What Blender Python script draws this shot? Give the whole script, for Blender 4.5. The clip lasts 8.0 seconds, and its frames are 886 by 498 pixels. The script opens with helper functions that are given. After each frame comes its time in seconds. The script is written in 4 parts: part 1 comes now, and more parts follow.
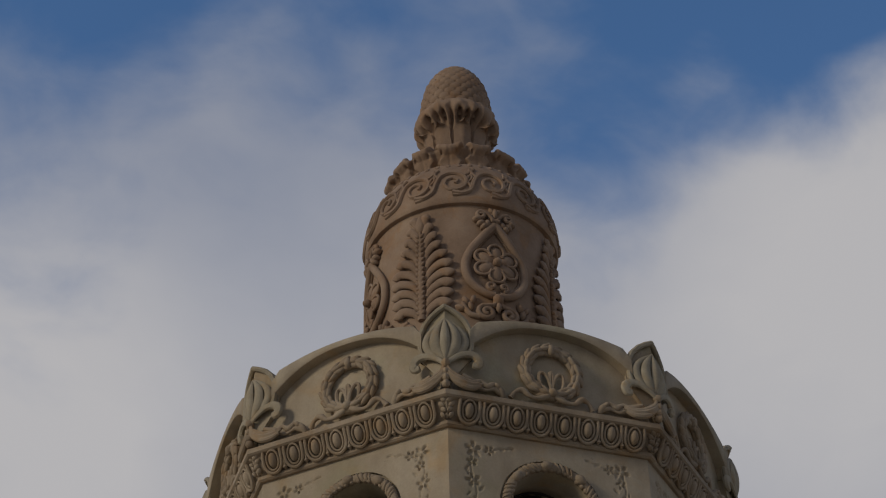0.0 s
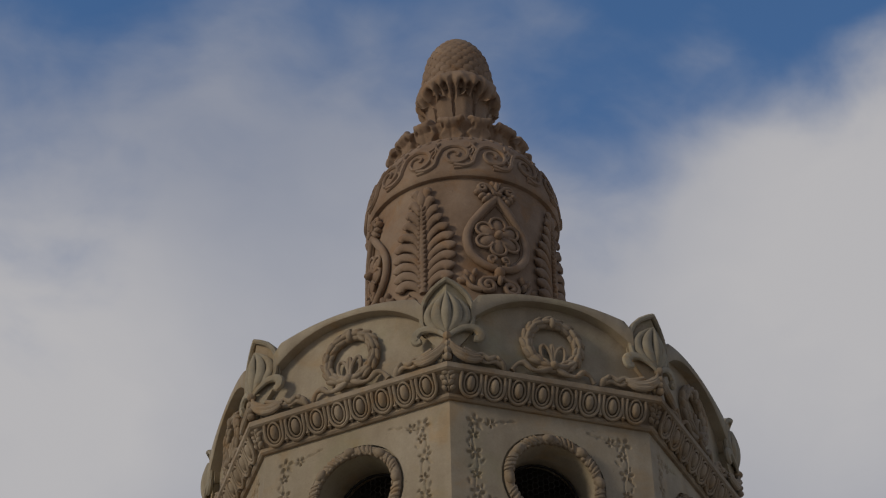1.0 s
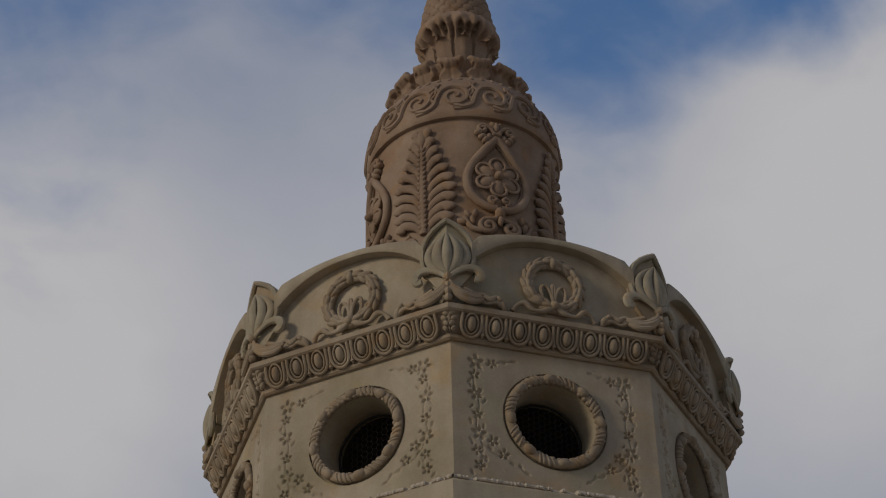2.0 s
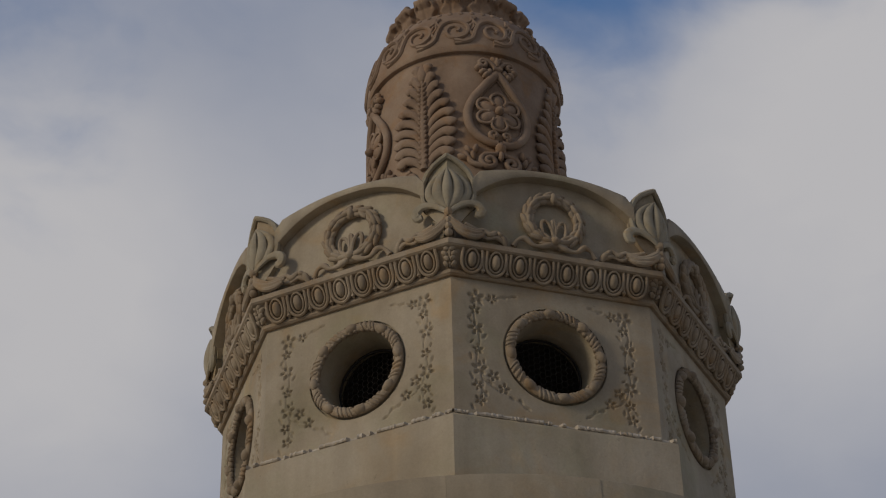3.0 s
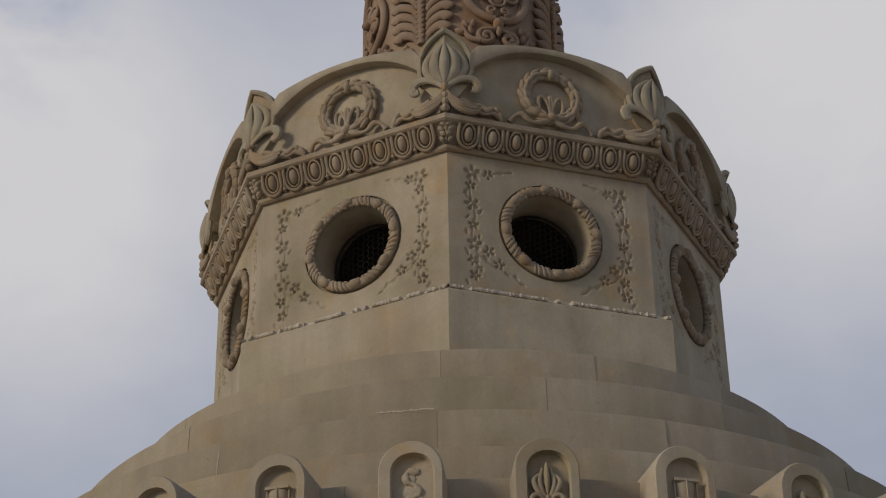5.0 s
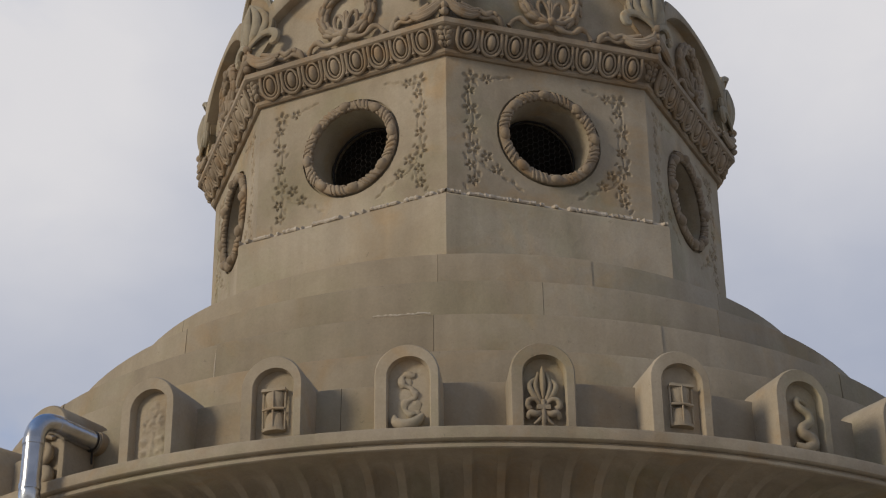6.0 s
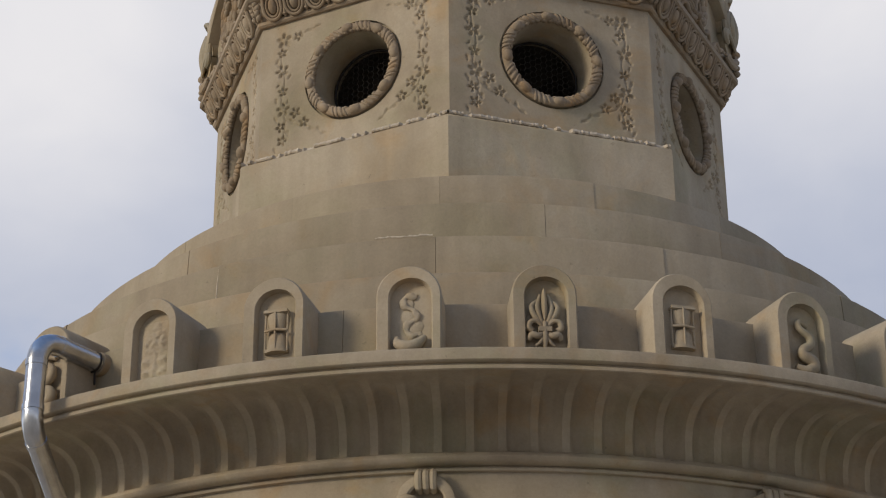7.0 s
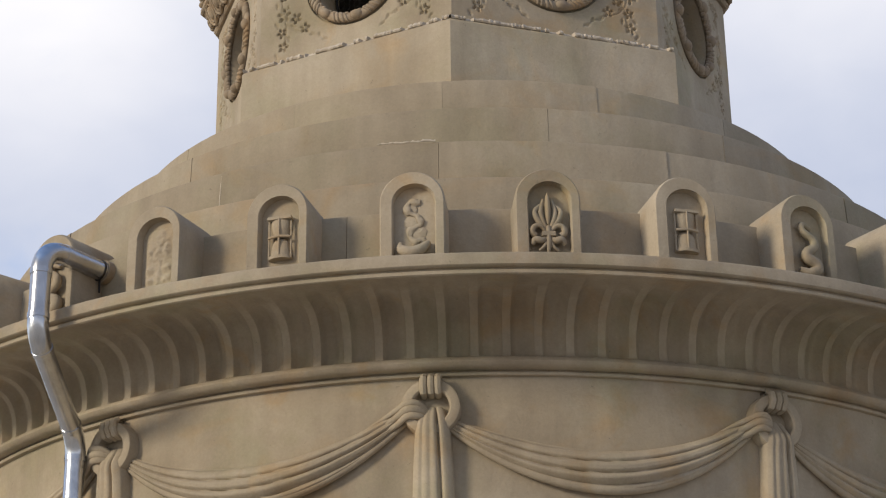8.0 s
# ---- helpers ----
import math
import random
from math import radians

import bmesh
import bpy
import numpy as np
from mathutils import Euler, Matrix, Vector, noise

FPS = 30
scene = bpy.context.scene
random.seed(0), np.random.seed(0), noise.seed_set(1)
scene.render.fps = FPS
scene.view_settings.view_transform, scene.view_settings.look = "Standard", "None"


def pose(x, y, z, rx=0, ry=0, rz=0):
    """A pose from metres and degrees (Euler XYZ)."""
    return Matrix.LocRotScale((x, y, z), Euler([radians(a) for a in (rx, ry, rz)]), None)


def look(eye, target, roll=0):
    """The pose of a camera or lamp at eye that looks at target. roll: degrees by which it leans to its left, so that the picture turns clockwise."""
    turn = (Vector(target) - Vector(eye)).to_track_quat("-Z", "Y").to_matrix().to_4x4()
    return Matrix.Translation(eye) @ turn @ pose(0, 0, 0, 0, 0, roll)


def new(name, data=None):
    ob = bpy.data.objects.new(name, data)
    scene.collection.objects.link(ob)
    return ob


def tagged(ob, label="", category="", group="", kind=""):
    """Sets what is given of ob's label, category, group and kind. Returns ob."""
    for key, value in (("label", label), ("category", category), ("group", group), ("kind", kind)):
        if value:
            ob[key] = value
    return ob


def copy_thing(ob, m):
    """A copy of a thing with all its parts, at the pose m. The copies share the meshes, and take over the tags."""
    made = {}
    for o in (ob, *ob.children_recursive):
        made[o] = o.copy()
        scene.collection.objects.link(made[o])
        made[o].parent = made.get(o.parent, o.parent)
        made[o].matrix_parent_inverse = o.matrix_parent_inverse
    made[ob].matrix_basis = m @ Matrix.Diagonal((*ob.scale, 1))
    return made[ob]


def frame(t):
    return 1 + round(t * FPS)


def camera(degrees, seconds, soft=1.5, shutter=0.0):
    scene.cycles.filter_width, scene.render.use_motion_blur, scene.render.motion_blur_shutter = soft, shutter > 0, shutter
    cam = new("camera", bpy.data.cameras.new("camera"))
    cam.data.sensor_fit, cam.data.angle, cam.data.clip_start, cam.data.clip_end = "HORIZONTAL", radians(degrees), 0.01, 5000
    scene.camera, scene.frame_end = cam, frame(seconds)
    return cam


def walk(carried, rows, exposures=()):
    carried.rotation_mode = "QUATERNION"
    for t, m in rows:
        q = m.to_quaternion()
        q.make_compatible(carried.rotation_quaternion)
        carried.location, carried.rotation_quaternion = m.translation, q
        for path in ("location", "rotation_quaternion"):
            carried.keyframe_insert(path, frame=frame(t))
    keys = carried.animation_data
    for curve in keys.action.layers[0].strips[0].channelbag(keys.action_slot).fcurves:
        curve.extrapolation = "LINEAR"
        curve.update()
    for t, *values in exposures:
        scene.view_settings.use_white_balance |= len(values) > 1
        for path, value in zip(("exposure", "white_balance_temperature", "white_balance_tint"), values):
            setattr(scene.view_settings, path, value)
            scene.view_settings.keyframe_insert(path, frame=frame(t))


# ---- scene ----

# ---- camera ----
EYE = 1.65      # the eye's height over the ground
FAR = 13.234    # from the eye to the monument's axis
cam = camera(24.547, 8.0, 1.15)
ROWS = [  # seconds, yaw, pitch, roll
    (0.0, 0.613, 38.871, -1.361),
    (0.5, 0.703, 38.671, -1.289),
    (1.0, 0.690, 38.111, -1.324),
    (2.5, 0.789, 35.508, -1.626),
    (3.0, 0.831, 34.628, -1.484),
    (3.5, 0.804, 33.933, -1.455),
    (4.0, 0.863, 33.205, -1.290),
    (4.5, 0.920, 32.852, -1.157),
    (5.0, 0.788, 31.121, -1.040),
    (6.5, 0.811, 27.433, -0.471),
    (7.0, 0.840, 26.235, -0.445),
    (7.5, 0.916, 24.766, -0.465),
    (8.0, 0.975, 23.576, -0.830),
]
EXPOSURES = [(0.0, -0.40), (1.0, -0.38), (2.5, -0.41), (3.5, -0.25), (5.0, 0.02), (6.5, 0.33), (7.0, 0.43), (8.0, 0.77)]
walk(cam, [(t, pose(0, -FAR, EYE, 90 + pitch, 0, yaw) @ pose(0, 0, 0, 0, 0, roll)) for t, yaw, pitch, roll in ROWS], EXPOSURES)

# ---- sky and sun ----
SUN_EL = 26.0


def way(az, el):
    """Direction by degrees to the right of straight ahead, and up."""
    a, e = radians(az), radians(el)
    return Vector((math.sin(a) * math.cos(e), math.cos(a) * math.cos(e), math.sin(e)))


def build_sky():
    world = bpy.data.worlds.new("sky")
    world.use_nodes = True
    scene.world = world
    nt = world.node_tree
    nt.nodes.clear()
    n, link = nt.nodes.new, nt.links.new
    out, bg = n("ShaderNodeOutputWorld"), n("ShaderNodeBackground")
    sky = n("ShaderNodeTexSky")
    sky.sky_type = "NISHITA"
    sky.sun_disc = False
    sky.sun_elevation = radians(SUN_EL)
    sky.sun_rotation = radians(SUN_DIR)
    dim = n("ShaderNodeMix")
    dim.data_type, dim.blend_type = "RGBA", "MULTIPLY"
    dim.inputs[0].default_value = 1
    dim.inputs[7].default_value = (0.088, 0.126, 0.162, 1)
    link(sky.outputs[0], dim.inputs[6])
    co = n("ShaderNodeTexCoord")

    def near(az, el, r0, r1):
        """1 within r0 degrees of a direction, 0 past r1."""
        d = n("ShaderNodeVectorMath")
        d.operation = "DISTANCE"
        link(co.outputs["Generated"], d.inputs[0])
        d.inputs[1].default_value = way(az, el)
        m = n("ShaderNodeMapRange")
        m.interpolation_type = "SMOOTHSTEP"
        m.inputs[1].default_value, m.inputs[2].default_value = radians(r0), radians(r1)
        m.inputs[3].default_value, m.inputs[4].default_value = 1, 0
        link(d.outputs["Value"], m.inputs[0])
        return m.outputs[0]

    def math_node(op, a, b):
        m = n("ShaderNodeMath")
        m.operation = op
        for i, v in enumerate((a, b)):
            if isinstance(v, (int, float)):
                m.inputs[i].default_value = v
            else:
                link(v, m.inputs[i])
        return m.outputs[0]

    def ramp_node(value, a, b, lo, hi):
        m = n("ShaderNodeMapRange")
        m.interpolation_type = "SMOOTHSTEP"
        for k, v in enumerate((a, b, lo, hi)):
            m.inputs[k + 1].default_value = v
        link(value, m.inputs[0])
        return m.outputs[0]

    def total(first, terms):
        for socket, w in terms:
            first = math_node("ADD", first, math_node("MULTIPLY", socket, w))
        return first

    def cloud_noise(scale, detail, stretch):
        sc = n("ShaderNodeVectorMath")
        sc.operation = "MULTIPLY"
        sc.inputs[1].default_value = stretch
        link(co.outputs["Generated"], sc.inputs[0])
        nz = n("ShaderNodeTexNoise")
        nz.inputs["Scale"].default_value, nz.inputs["Detail"].default_value = scale, detail
        nz.inputs["Roughness"].default_value, nz.inputs["Distortion"].default_value = 0.5, 0.4
        link(sc.outputs[0], nz.inputs["Vector"])
        return nz.outputs[0]

    axes = n("ShaderNodeSeparateXYZ")
    link(co.outputs["Generated"], axes.inputs[0])
    high = ramp_node(axes.outputs[2], math.sin(radians(38)), math.sin(radians(47.5)), 0, 1)
    low = ramp_node(axes.outputs[2], math.sin(radians(17)), math.sin(radians(30)), 1, 0)
    dim_behind = ramp_node(axes.outputs[1], 0.45, -0.25, 0, 1)   # unseen cloud overhead and behind, made thicker and greyer to cut fill light
    low_fill = ramp_node(axes.outputs[2], 0.02, 0.34, 1, 0)   # paler towards the horizon, added below the seen sky as low fill light
    wisps, billow, shreds = cloud_noise(7.5, 6, (1, 1, 1.3)), cloud_noise(3.2, 5, (1, 1, 1.6)), cloud_noise(19, 9, (1, 1, 1.9))
    cover = total(0.39, [(wisps, 1.15), (shreds, 0.40), (high, -0.62), (low, -0.28), (dim_behind, 0.15), (near(9, 43.5, 1.5, 6.5), -0.42), (near(3, 40, 1, 4.5), -0.22),
                         (near(17, 46.5, 1.5, 6.5), -0.36), (near(15, 35, 3, 9), 0.35), (near(-8, 42.5, 1, 6), 0.06), (near(-22, 48, 2, 12), -0.42)])
    ramp = n("ShaderNodeMapRange")
    ramp.interpolation_type = "SMOOTHSTEP"
    ramp.inputs[1].default_value, ramp.inputs[2].default_value = 0.35, 1.1
    link(cover, ramp.inputs[0])
    bright = total(-0.12, [(billow, 0.55), (shreds, 0.14), (near(14, 36, 2, 11), 0.55), (near(-16, 33, 2, 10), 0.50), (near(6, 28, 2, 9), 0.15), (near(0, 34.5, 3, 10), 0.16), (near(-8, 34, 2, 8), 0.10), (low, -0.1), (dim_behind, -0.45), (low_fill, 0.95), (near(-12, 25, 1, 6), 0.08)])
    tone = n("ShaderNodeValToRGB")
    tone.color_ramp.elements[0].position, tone.color_ramp.elements[0].color = 0.1, (0.30, 0.335, 0.43, 1)
    tone.color_ramp.elements[1].position, tone.color_ramp.elements[1].color = 0.75, (0.60, 0.59, 0.605, 1)
    tone.color_ramp.elements.new(0.0).color = (0.19, 0.21, 0.27, 1)
    link(bright, tone.inputs[0])
    mix = n("ShaderNodeMix")
    mix.data_type = "RGBA"
    link(ramp.outputs[0], mix.inputs[0])
    link(dim.outputs[2], mix.inputs[6])
    link(tone.outputs[0], mix.inputs[7])
    link(mix.outputs[2], bg.inputs[0])
    bg.inputs[1].default_value = 1.0
    link(bg.outputs[0], out.inputs[0])


SUN_DIR = -122.5   # the sun stands to the left and a little behind the eye
build_sky()
sun = new("sun", bpy.data.lights.new("sun", "SUN"))
sun.data.energy, sun.data.angle, sun.data.color = 1.5, radians(13), (1.0, 0.875, 0.69)
sun.matrix_world = look(way(SUN_DIR, SUN_EL) * 60, (0, 0, 8))


# ---- materials ----
def material(name, base, dark, light, rough=0.9, grain=60.0, stain=1.6, bump=0.16, streak=0.10, rand=0.06, metal=0.0, ochre=0.75, lichen=0.0):
    """Stone-like surface: broad stains, runs down the face, fine grain and relief, a little shift from piece to piece."""
    m = bpy.data.materials.new(name)
    m.use_nodes = True
    nt = m.node_tree
    n, link = nt.nodes.new, nt.links.new
    bsdf = nt.nodes["Principled BSDF"]
    co = n("ShaderNodeNewGeometry")
    big = n("ShaderNodeTexNoise")
    big.inputs["Scale"].default_value, big.inputs["Detail"].default_value, big.inputs["Roughness"].default_value = stain, 7, 0.62
    link(co.outputs["Position"], big.inputs["Vector"])
    ramp = n("ShaderNodeValToRGB")
    ramp.color_ramp.elements[0].position, ramp.color_ramp.elements[0].color = 0.3, (*dark, 1)
    ramp.color_ramp.elements[1].position, ramp.color_ramp.elements[1].color = 0.72, (*light, 1)
    ramp.color_ramp.elements.new(0.5).color = (*base, 1)
    link(big.outputs[0], ramp.inputs[0])
    # runs of dirt, drawn out downwards
    sc = n("ShaderNodeVectorMath")
    sc.operation = "MULTIPLY"
    sc.inputs[1].default_value = (7, 7, 0.7)
    link(co.outputs["Position"], sc.inputs[0])
    run = n("ShaderNodeTexNoise")
    run.inputs["Scale"].default_value, run.inputs["Detail"].default_value = 1.0, 4
    link(sc.outputs[0], run.inputs["Vector"])
    rm = n("ShaderNodeMapRange")
    rm.inputs[1].default_value, rm.inputs[2].default_value, rm.inputs[3].default_value, rm.inputs[4].default_value = 0.35, 0.65, 1 - streak, 1 + streak * 0.35
    link(run.outputs[0], rm.inputs[0])
    fine = n("ShaderNodeTexNoise")
    fine.inputs["Scale"].default_value, fine.inputs["Detail"].default_value, fine.inputs["Roughness"].default_value = grain, 5, 0.7
    link(co.outputs["Position"], fine.inputs["Vector"])
    fm = n("ShaderNodeMapRange")
    fm.inputs[1].default_value, fm.inputs[2].default_value, fm.inputs[3].default_value, fm.inputs[4].default_value = 0.3, 0.7, 0.925, 1.055
    link(fine.outputs[0], fm.inputs[0])
    info = n("ShaderNodeObjectInfo")
    om = n("ShaderNodeMapRange")
    om.inputs[3].default_value, om.inputs[4].default_value = 1 - rand, 1 + rand
    link(info.outputs["Random"], om.inputs[0])
    a, b = n("ShaderNodeMath"), n("ShaderNodeMath")
    a.operation = b.operation = "MULTIPLY"
    link(rm.outputs[0], a.inputs[0])
    link(fm.outputs[0], a.inputs[1])
    link(a.outputs[0], b.inputs[0])
    link(om.outputs[0], b.inputs[1])
    mul = n("ShaderNodeVectorMath")
    mul.operation = "SCALE"
    link(ramp.outputs[0], mul.inputs[0])
    link(b.outputs[0], mul.inputs["Scale"])
    patch = n("ShaderNodeTexNoise")
    patch.inputs["Scale"].default_value, patch.inputs["Detail"].default_value, patch.inputs["Roughness"].default_value = stain * 1.7, 5, 0.6
    patch.inputs["Distortion"].default_value = 0.8
    link(co.outputs["Position"], patch.inputs["Vector"])
    pm = n("ShaderNodeMapRange")
    pm.interpolation_type = "SMOOTHSTEP"
    pm.inputs[1].default_value, pm.inputs[2].default_value, pm.inputs[3].default_value, pm.inputs[4].default_value = 0.49, 0.72, 0.0, ochre
    link(patch.outputs[0], pm.inputs[0])
    tint = n("ShaderNodeMix")
    tint.data_type, tint.blend_type = "RGBA", "MULTIPLY"
    tint.inputs[7].default_value = (1.06, 0.88, 0.66, 1)
    link(pm.outputs[0], tint.inputs[0])
    link(mul.outputs[0], tint.inputs[6])
    # thin greenish lichen in broad patches
    moss = n("ShaderNodeTexNoise")
    moss.inputs["Scale"].default_value, moss.inputs["Detail"].default_value, moss.inputs["Roughness"].default_value = stain * 0.8 + 0.5, 8, 0.68
    link(co.outputs["Position"], moss.inputs["Vector"])
    mm = n("ShaderNodeMapRange")
    mm.interpolation_type = "SMOOTHSTEP"
    mm.inputs[1].default_value, mm.inputs[2].default_value, mm.inputs[3].default_value, mm.inputs[4].default_value = 0.46, 0.66, 0.0, lichen
    link(moss.outputs[0], mm.inputs[0])
    green = n("ShaderNodeMix")
    green.data_type, green.blend_type = "RGBA", "MULTIPLY"
    green.inputs[7].default_value = (0.80, 0.88, 0.74, 1)
    link(mm.outputs[0], green.inputs[0])
    link(tint.outputs[2], green.inputs[6])
    # scattered pits and dark specks
    pit = n("ShaderNodeTexNoise")
    pit.inputs["Scale"].default_value, pit.inputs["Detail"].default_value, pit.inputs["Roughness"].default_value = 21.0, 6, 0.75
    link(co.outputs["Position"], pit.inputs["Vector"])
    pd = n("ShaderNodeMapRange")
    pd.interpolation_type = "SMOOTHSTEP"
    pd.inputs[1].default_value, pd.inputs[2].default_value, pd.inputs[3].default_value, pd.inputs[4].default_value = 0.63, 0.70, 1.0, 0.74 if metal == 0 else 1.0
    link(pit.outputs[0], pd.inputs[0])
    speck = n("ShaderNodeVectorMath")
    speck.operation = "SCALE"
    link(green.outputs[2], speck.inputs[0])
    link(pd.outputs[0], speck.inputs["Scale"])
    link(speck.outputs[0], bsdf.inputs["Base Color"])
    bsdf.inputs["Roughness"].default_value = rough
    bsdf.inputs["Metallic"].default_value = metal
    bsdf.inputs["Specular IOR Level"].default_value = 0.25
    bp = n("ShaderNodeBump")
    bp.inputs["Strength"].default_value, bp.inputs["Distance"].default_value = bump, 0.012
    link(fine.outputs[0], bp.inputs["Height"])
    # slow unevenness of hand-cut faces, and scattered pits
    uneven = n("ShaderNodeTexNoise")
    uneven.inputs["Scale"].default_value, uneven.inputs["Detail"].default_value, uneven.inputs["Roughness"].default_value = 11.0, 4, 0.6
    link(co.outputs["Position"], uneven.inputs["Vector"])
    b0 = n("ShaderNodeBump")
    b0.inputs["Strength"].default_value, b0.inputs["Distance"].default_value = min(1.0, bump * 1.15), 0.035
    link(uneven.outputs[0], b0.inputs["Height"])
    link(b0.outputs[0], bp.inputs["Normal"])
    link(bp.outputs[0], bsdf.inputs["Normal"])
    return m


STONE = material("limestone", (0.378, 0.312, 0.224), (0.295, 0.238, 0.168), (0.46, 0.388, 0.288), ochre=0.65, lichen=0.45)
DOME = material("dome_limestone", (0.358, 0.295, 0.209), (0.285, 0.231, 0.161), (0.43, 0.366, 0.276), stain=0.9, rand=0.11, ochre=0.6, lichen=0.35)
BROWN = material("reddish_sandstone", (0.292, 0.202, 0.138), (0.215, 0.145, 0.096), (0.362, 0.267, 0.19), stain=2.5)
CARVED = material("carved_limestone", (0.318, 0.248, 0.172), (0.235, 0.18, 0.123), (0.405, 0.33, 0.24), stain=3.0)
GREENISH = material("lichen_stained_stone", (0.345, 0.295, 0.212), (0.26, 0.225, 0.16), (0.42, 0.365, 0.27), stain=4.0)
IRON = material("rusty_dark_iron", (0.03, 0.027, 0.025), (0.02, 0.018, 0.017), (0.05, 0.04, 0.035), rough=0.7, stain=8)
# lining stone, with the shade of the closed interior put into its colour
SHADE_LINING = material("sooty_stone", (0.10, 0.085, 0.07), (0.07, 0.06, 0.05), (0.14, 0.12, 0.10))
ZINC = material("galvanised_steel", (0.62, 0.63, 0.65), (0.52, 0.53, 0.55), (0.70, 0.71, 0.72), rough=0.26, grain=25, stain=9, bump=0.04, streak=0.08, metal=1.0, ochre=0.0)
GROUND = material("pale_gravel", (0.52, 0.46, 0.37), (0.44, 0.385, 0.305), (0.58, 0.52, 0.435), stain=0.25, grain=30, streak=0.0)


# ---- shaping helpers ----
def link_mesh(name, bm, mat, smooth=None):
    bmesh.ops.recalc_face_normals(bm, faces=bm.faces)
    me = bpy.data.meshes.new(name)
    bm.to_mesh(me)
    bm.free()
    me.materials.append(mat)
    if smooth is not None:
        me.polygons.foreach_set("use_smooth", [True] * len(me.polygons))
        me.set_sharp_from_angle(angle=radians(smooth))
    return me


def thing(name, label, category, group="", at=(0, 0, 0), kind=""):
    ob = new(name)
    ob.location = at
    ob.empty_display_size = 0.2
    return tagged(ob, label, category, group, kind)


def part(name, bm, mat, parent=None, label="", smooth=40):
    ob = new(name, link_mesh(name, bm, mat, smooth))
    ob.parent = parent
    if label:
        ob["label"] = label
    return ob


def again(ob, m, parent=None):
    """One more object on the same mesh."""
    o = new(ob.name.split(".")[0], ob.data)
    o.parent = parent or ob.parent
    o.matrix_basis = m
    for key in ("label",):
        if key in ob:
            o[key] = ob[key]
    return o


def ring_point(r, deg, z):
    a = radians(deg)
    return Vector((r * math.sin(a), -r * math.cos(a), z))


def frame_at(deg, r, z):
    """Relief space: x along the wall, y up, z outwards."""
    a = radians(deg)
    return Matrix(((math.cos(a), 0, math.sin(a), r * math.sin(a)), (math.sin(a), 0, -math.cos(a), -r * math.cos(a)), (0, 1, 0, z), (0, 0, 0, 1)))


def turn(deg):
    return Matrix.Rotation(radians(deg), 4, "Z")


def lathe(profile, steps=96, start=0.0, span=360.0, bm=None, mod=None):
    """Turns (radius, height) points about the axis; mod(deg, i, r, z) may shift a point."""
    bm = bm or bmesh.new()
    whole = span >= 359.99
    cols = []
    for j in range(steps if whole else steps + 1):
        deg = start + span * j / steps
        cols.append([bm.verts.new(ring_point(*(mod(deg, i, r, z) if mod else (r, deg, z)))) for i, (r, z) in enumerate(profile)])
    for j in range(steps):
        a, b = cols[j], cols[(j + 1) % len(cols)]
        for i in range(len(profile) - 1):
            bm.faces.new((a[i], b[i], b[i + 1], a[i + 1]))
    return bm


def slab(outline, z0, z1, bm=None, bevel=0.0):
    """A plate in relief space: an outline extruded from z0 to z1, its front edge eased."""
    bm = bm or bmesh.new()
    n = len(outline)
    c = Vector((sum(p[0] for p in outline) / n, sum(p[1] for p in outline) / n))
    back = [bm.verts.new((x, y, z0)) for x, y in outline]
    mid = [bm.verts.new((x, y, z1 - bevel)) for x, y in outline]
    loops = [back, mid]
    if bevel:
        loops.append([bm.verts.new((x + (c.x - x) * bevel * 2, y + (c.y - y) * bevel * 2, z1)) for x, y in outline])
    for a, b in zip(loops, loops[1:]):
        for i in range(n):
            j = (i + 1) % n
            bm.faces.new((a[i], a[j], b[j], b[i]))
    bm.faces.new(loops[-1])
    bm.faces.new(back[::-1])
    return bm


def tube(points, radius, bm=None, sides=8, flat=1.0, closed=False):
    """A rod through points; radius is a number or one for each point; flat squeezes it towards the wall."""
    bm = bm or bmesh.new()
    pts = [Vector(p) if len(p) == 3 else Vector((*p, 0)) for p in points]
    rad = radius if isinstance(radius, (list, tuple)) else [radius] * len(pts)
    n, rows = len(pts), []
    for i, p in enumerate(pts):
        if closed:
            d = pts[(i + 1) % n] - pts[i - 1]
        else:
            d = pts[min(i + 1, n - 1)] - pts[max(i - 1, 0)]
        d.normalize()
        side = d.cross(Vector((0, 0, 1)))
        if side.length < 1e-3:
            side = Vector((1, 0, 0))
        side.normalize()
        up = side.cross(d)
        rows.append([bm.verts.new(p + (side * math.cos(2 * math.pi * k / sides) + up * flat * math.sin(2 * math.pi * k / sides)) * rad[i]) for k in range(sides)])
    for i in range(n if closed else n - 1):
        a, b = rows[i], rows[(i + 1) % n]
        for k in range(sides):
            bm.faces.new((a[k], a[(k + 1) % sides], b[(k + 1) % sides], b[k]))
    if not closed:
        bm.faces.new(rows[0][::-1])
        bm.faces.new(rows[-1])
    return bm


def blob(c, size, bm=None, rot=0.0, u=10, v=6):
    """An egg-shaped lump in relief space, turned by rot degrees in the wall's plane."""
    bm = bm or bmesh.new()
    m = Matrix.Translation(c if len(c) == 3 else (*c, 0)) @ Matrix.Rotation(radians(rot), 4, "Z") @ Matrix.Diagonal((*size, 1))
    bmesh.ops.create_uvsphere(bm, u_segments=u, v_segments=v, radius=1, matrix=m)
    return bm


def spiral(c, r0, r1, a0, turns, n=22):
    """Points of a scroll from radius r0 in to r1."""
    return [(c[0] + (r0 + (r1 - r0) * i / n) * math.cos(radians(a0 + 360 * turns * i / n)), c[1] + (r0 + (r1 - r0) * i / n) * math.sin(radians(a0 + 360 * turns * i / n))) for i in range(n + 1)]


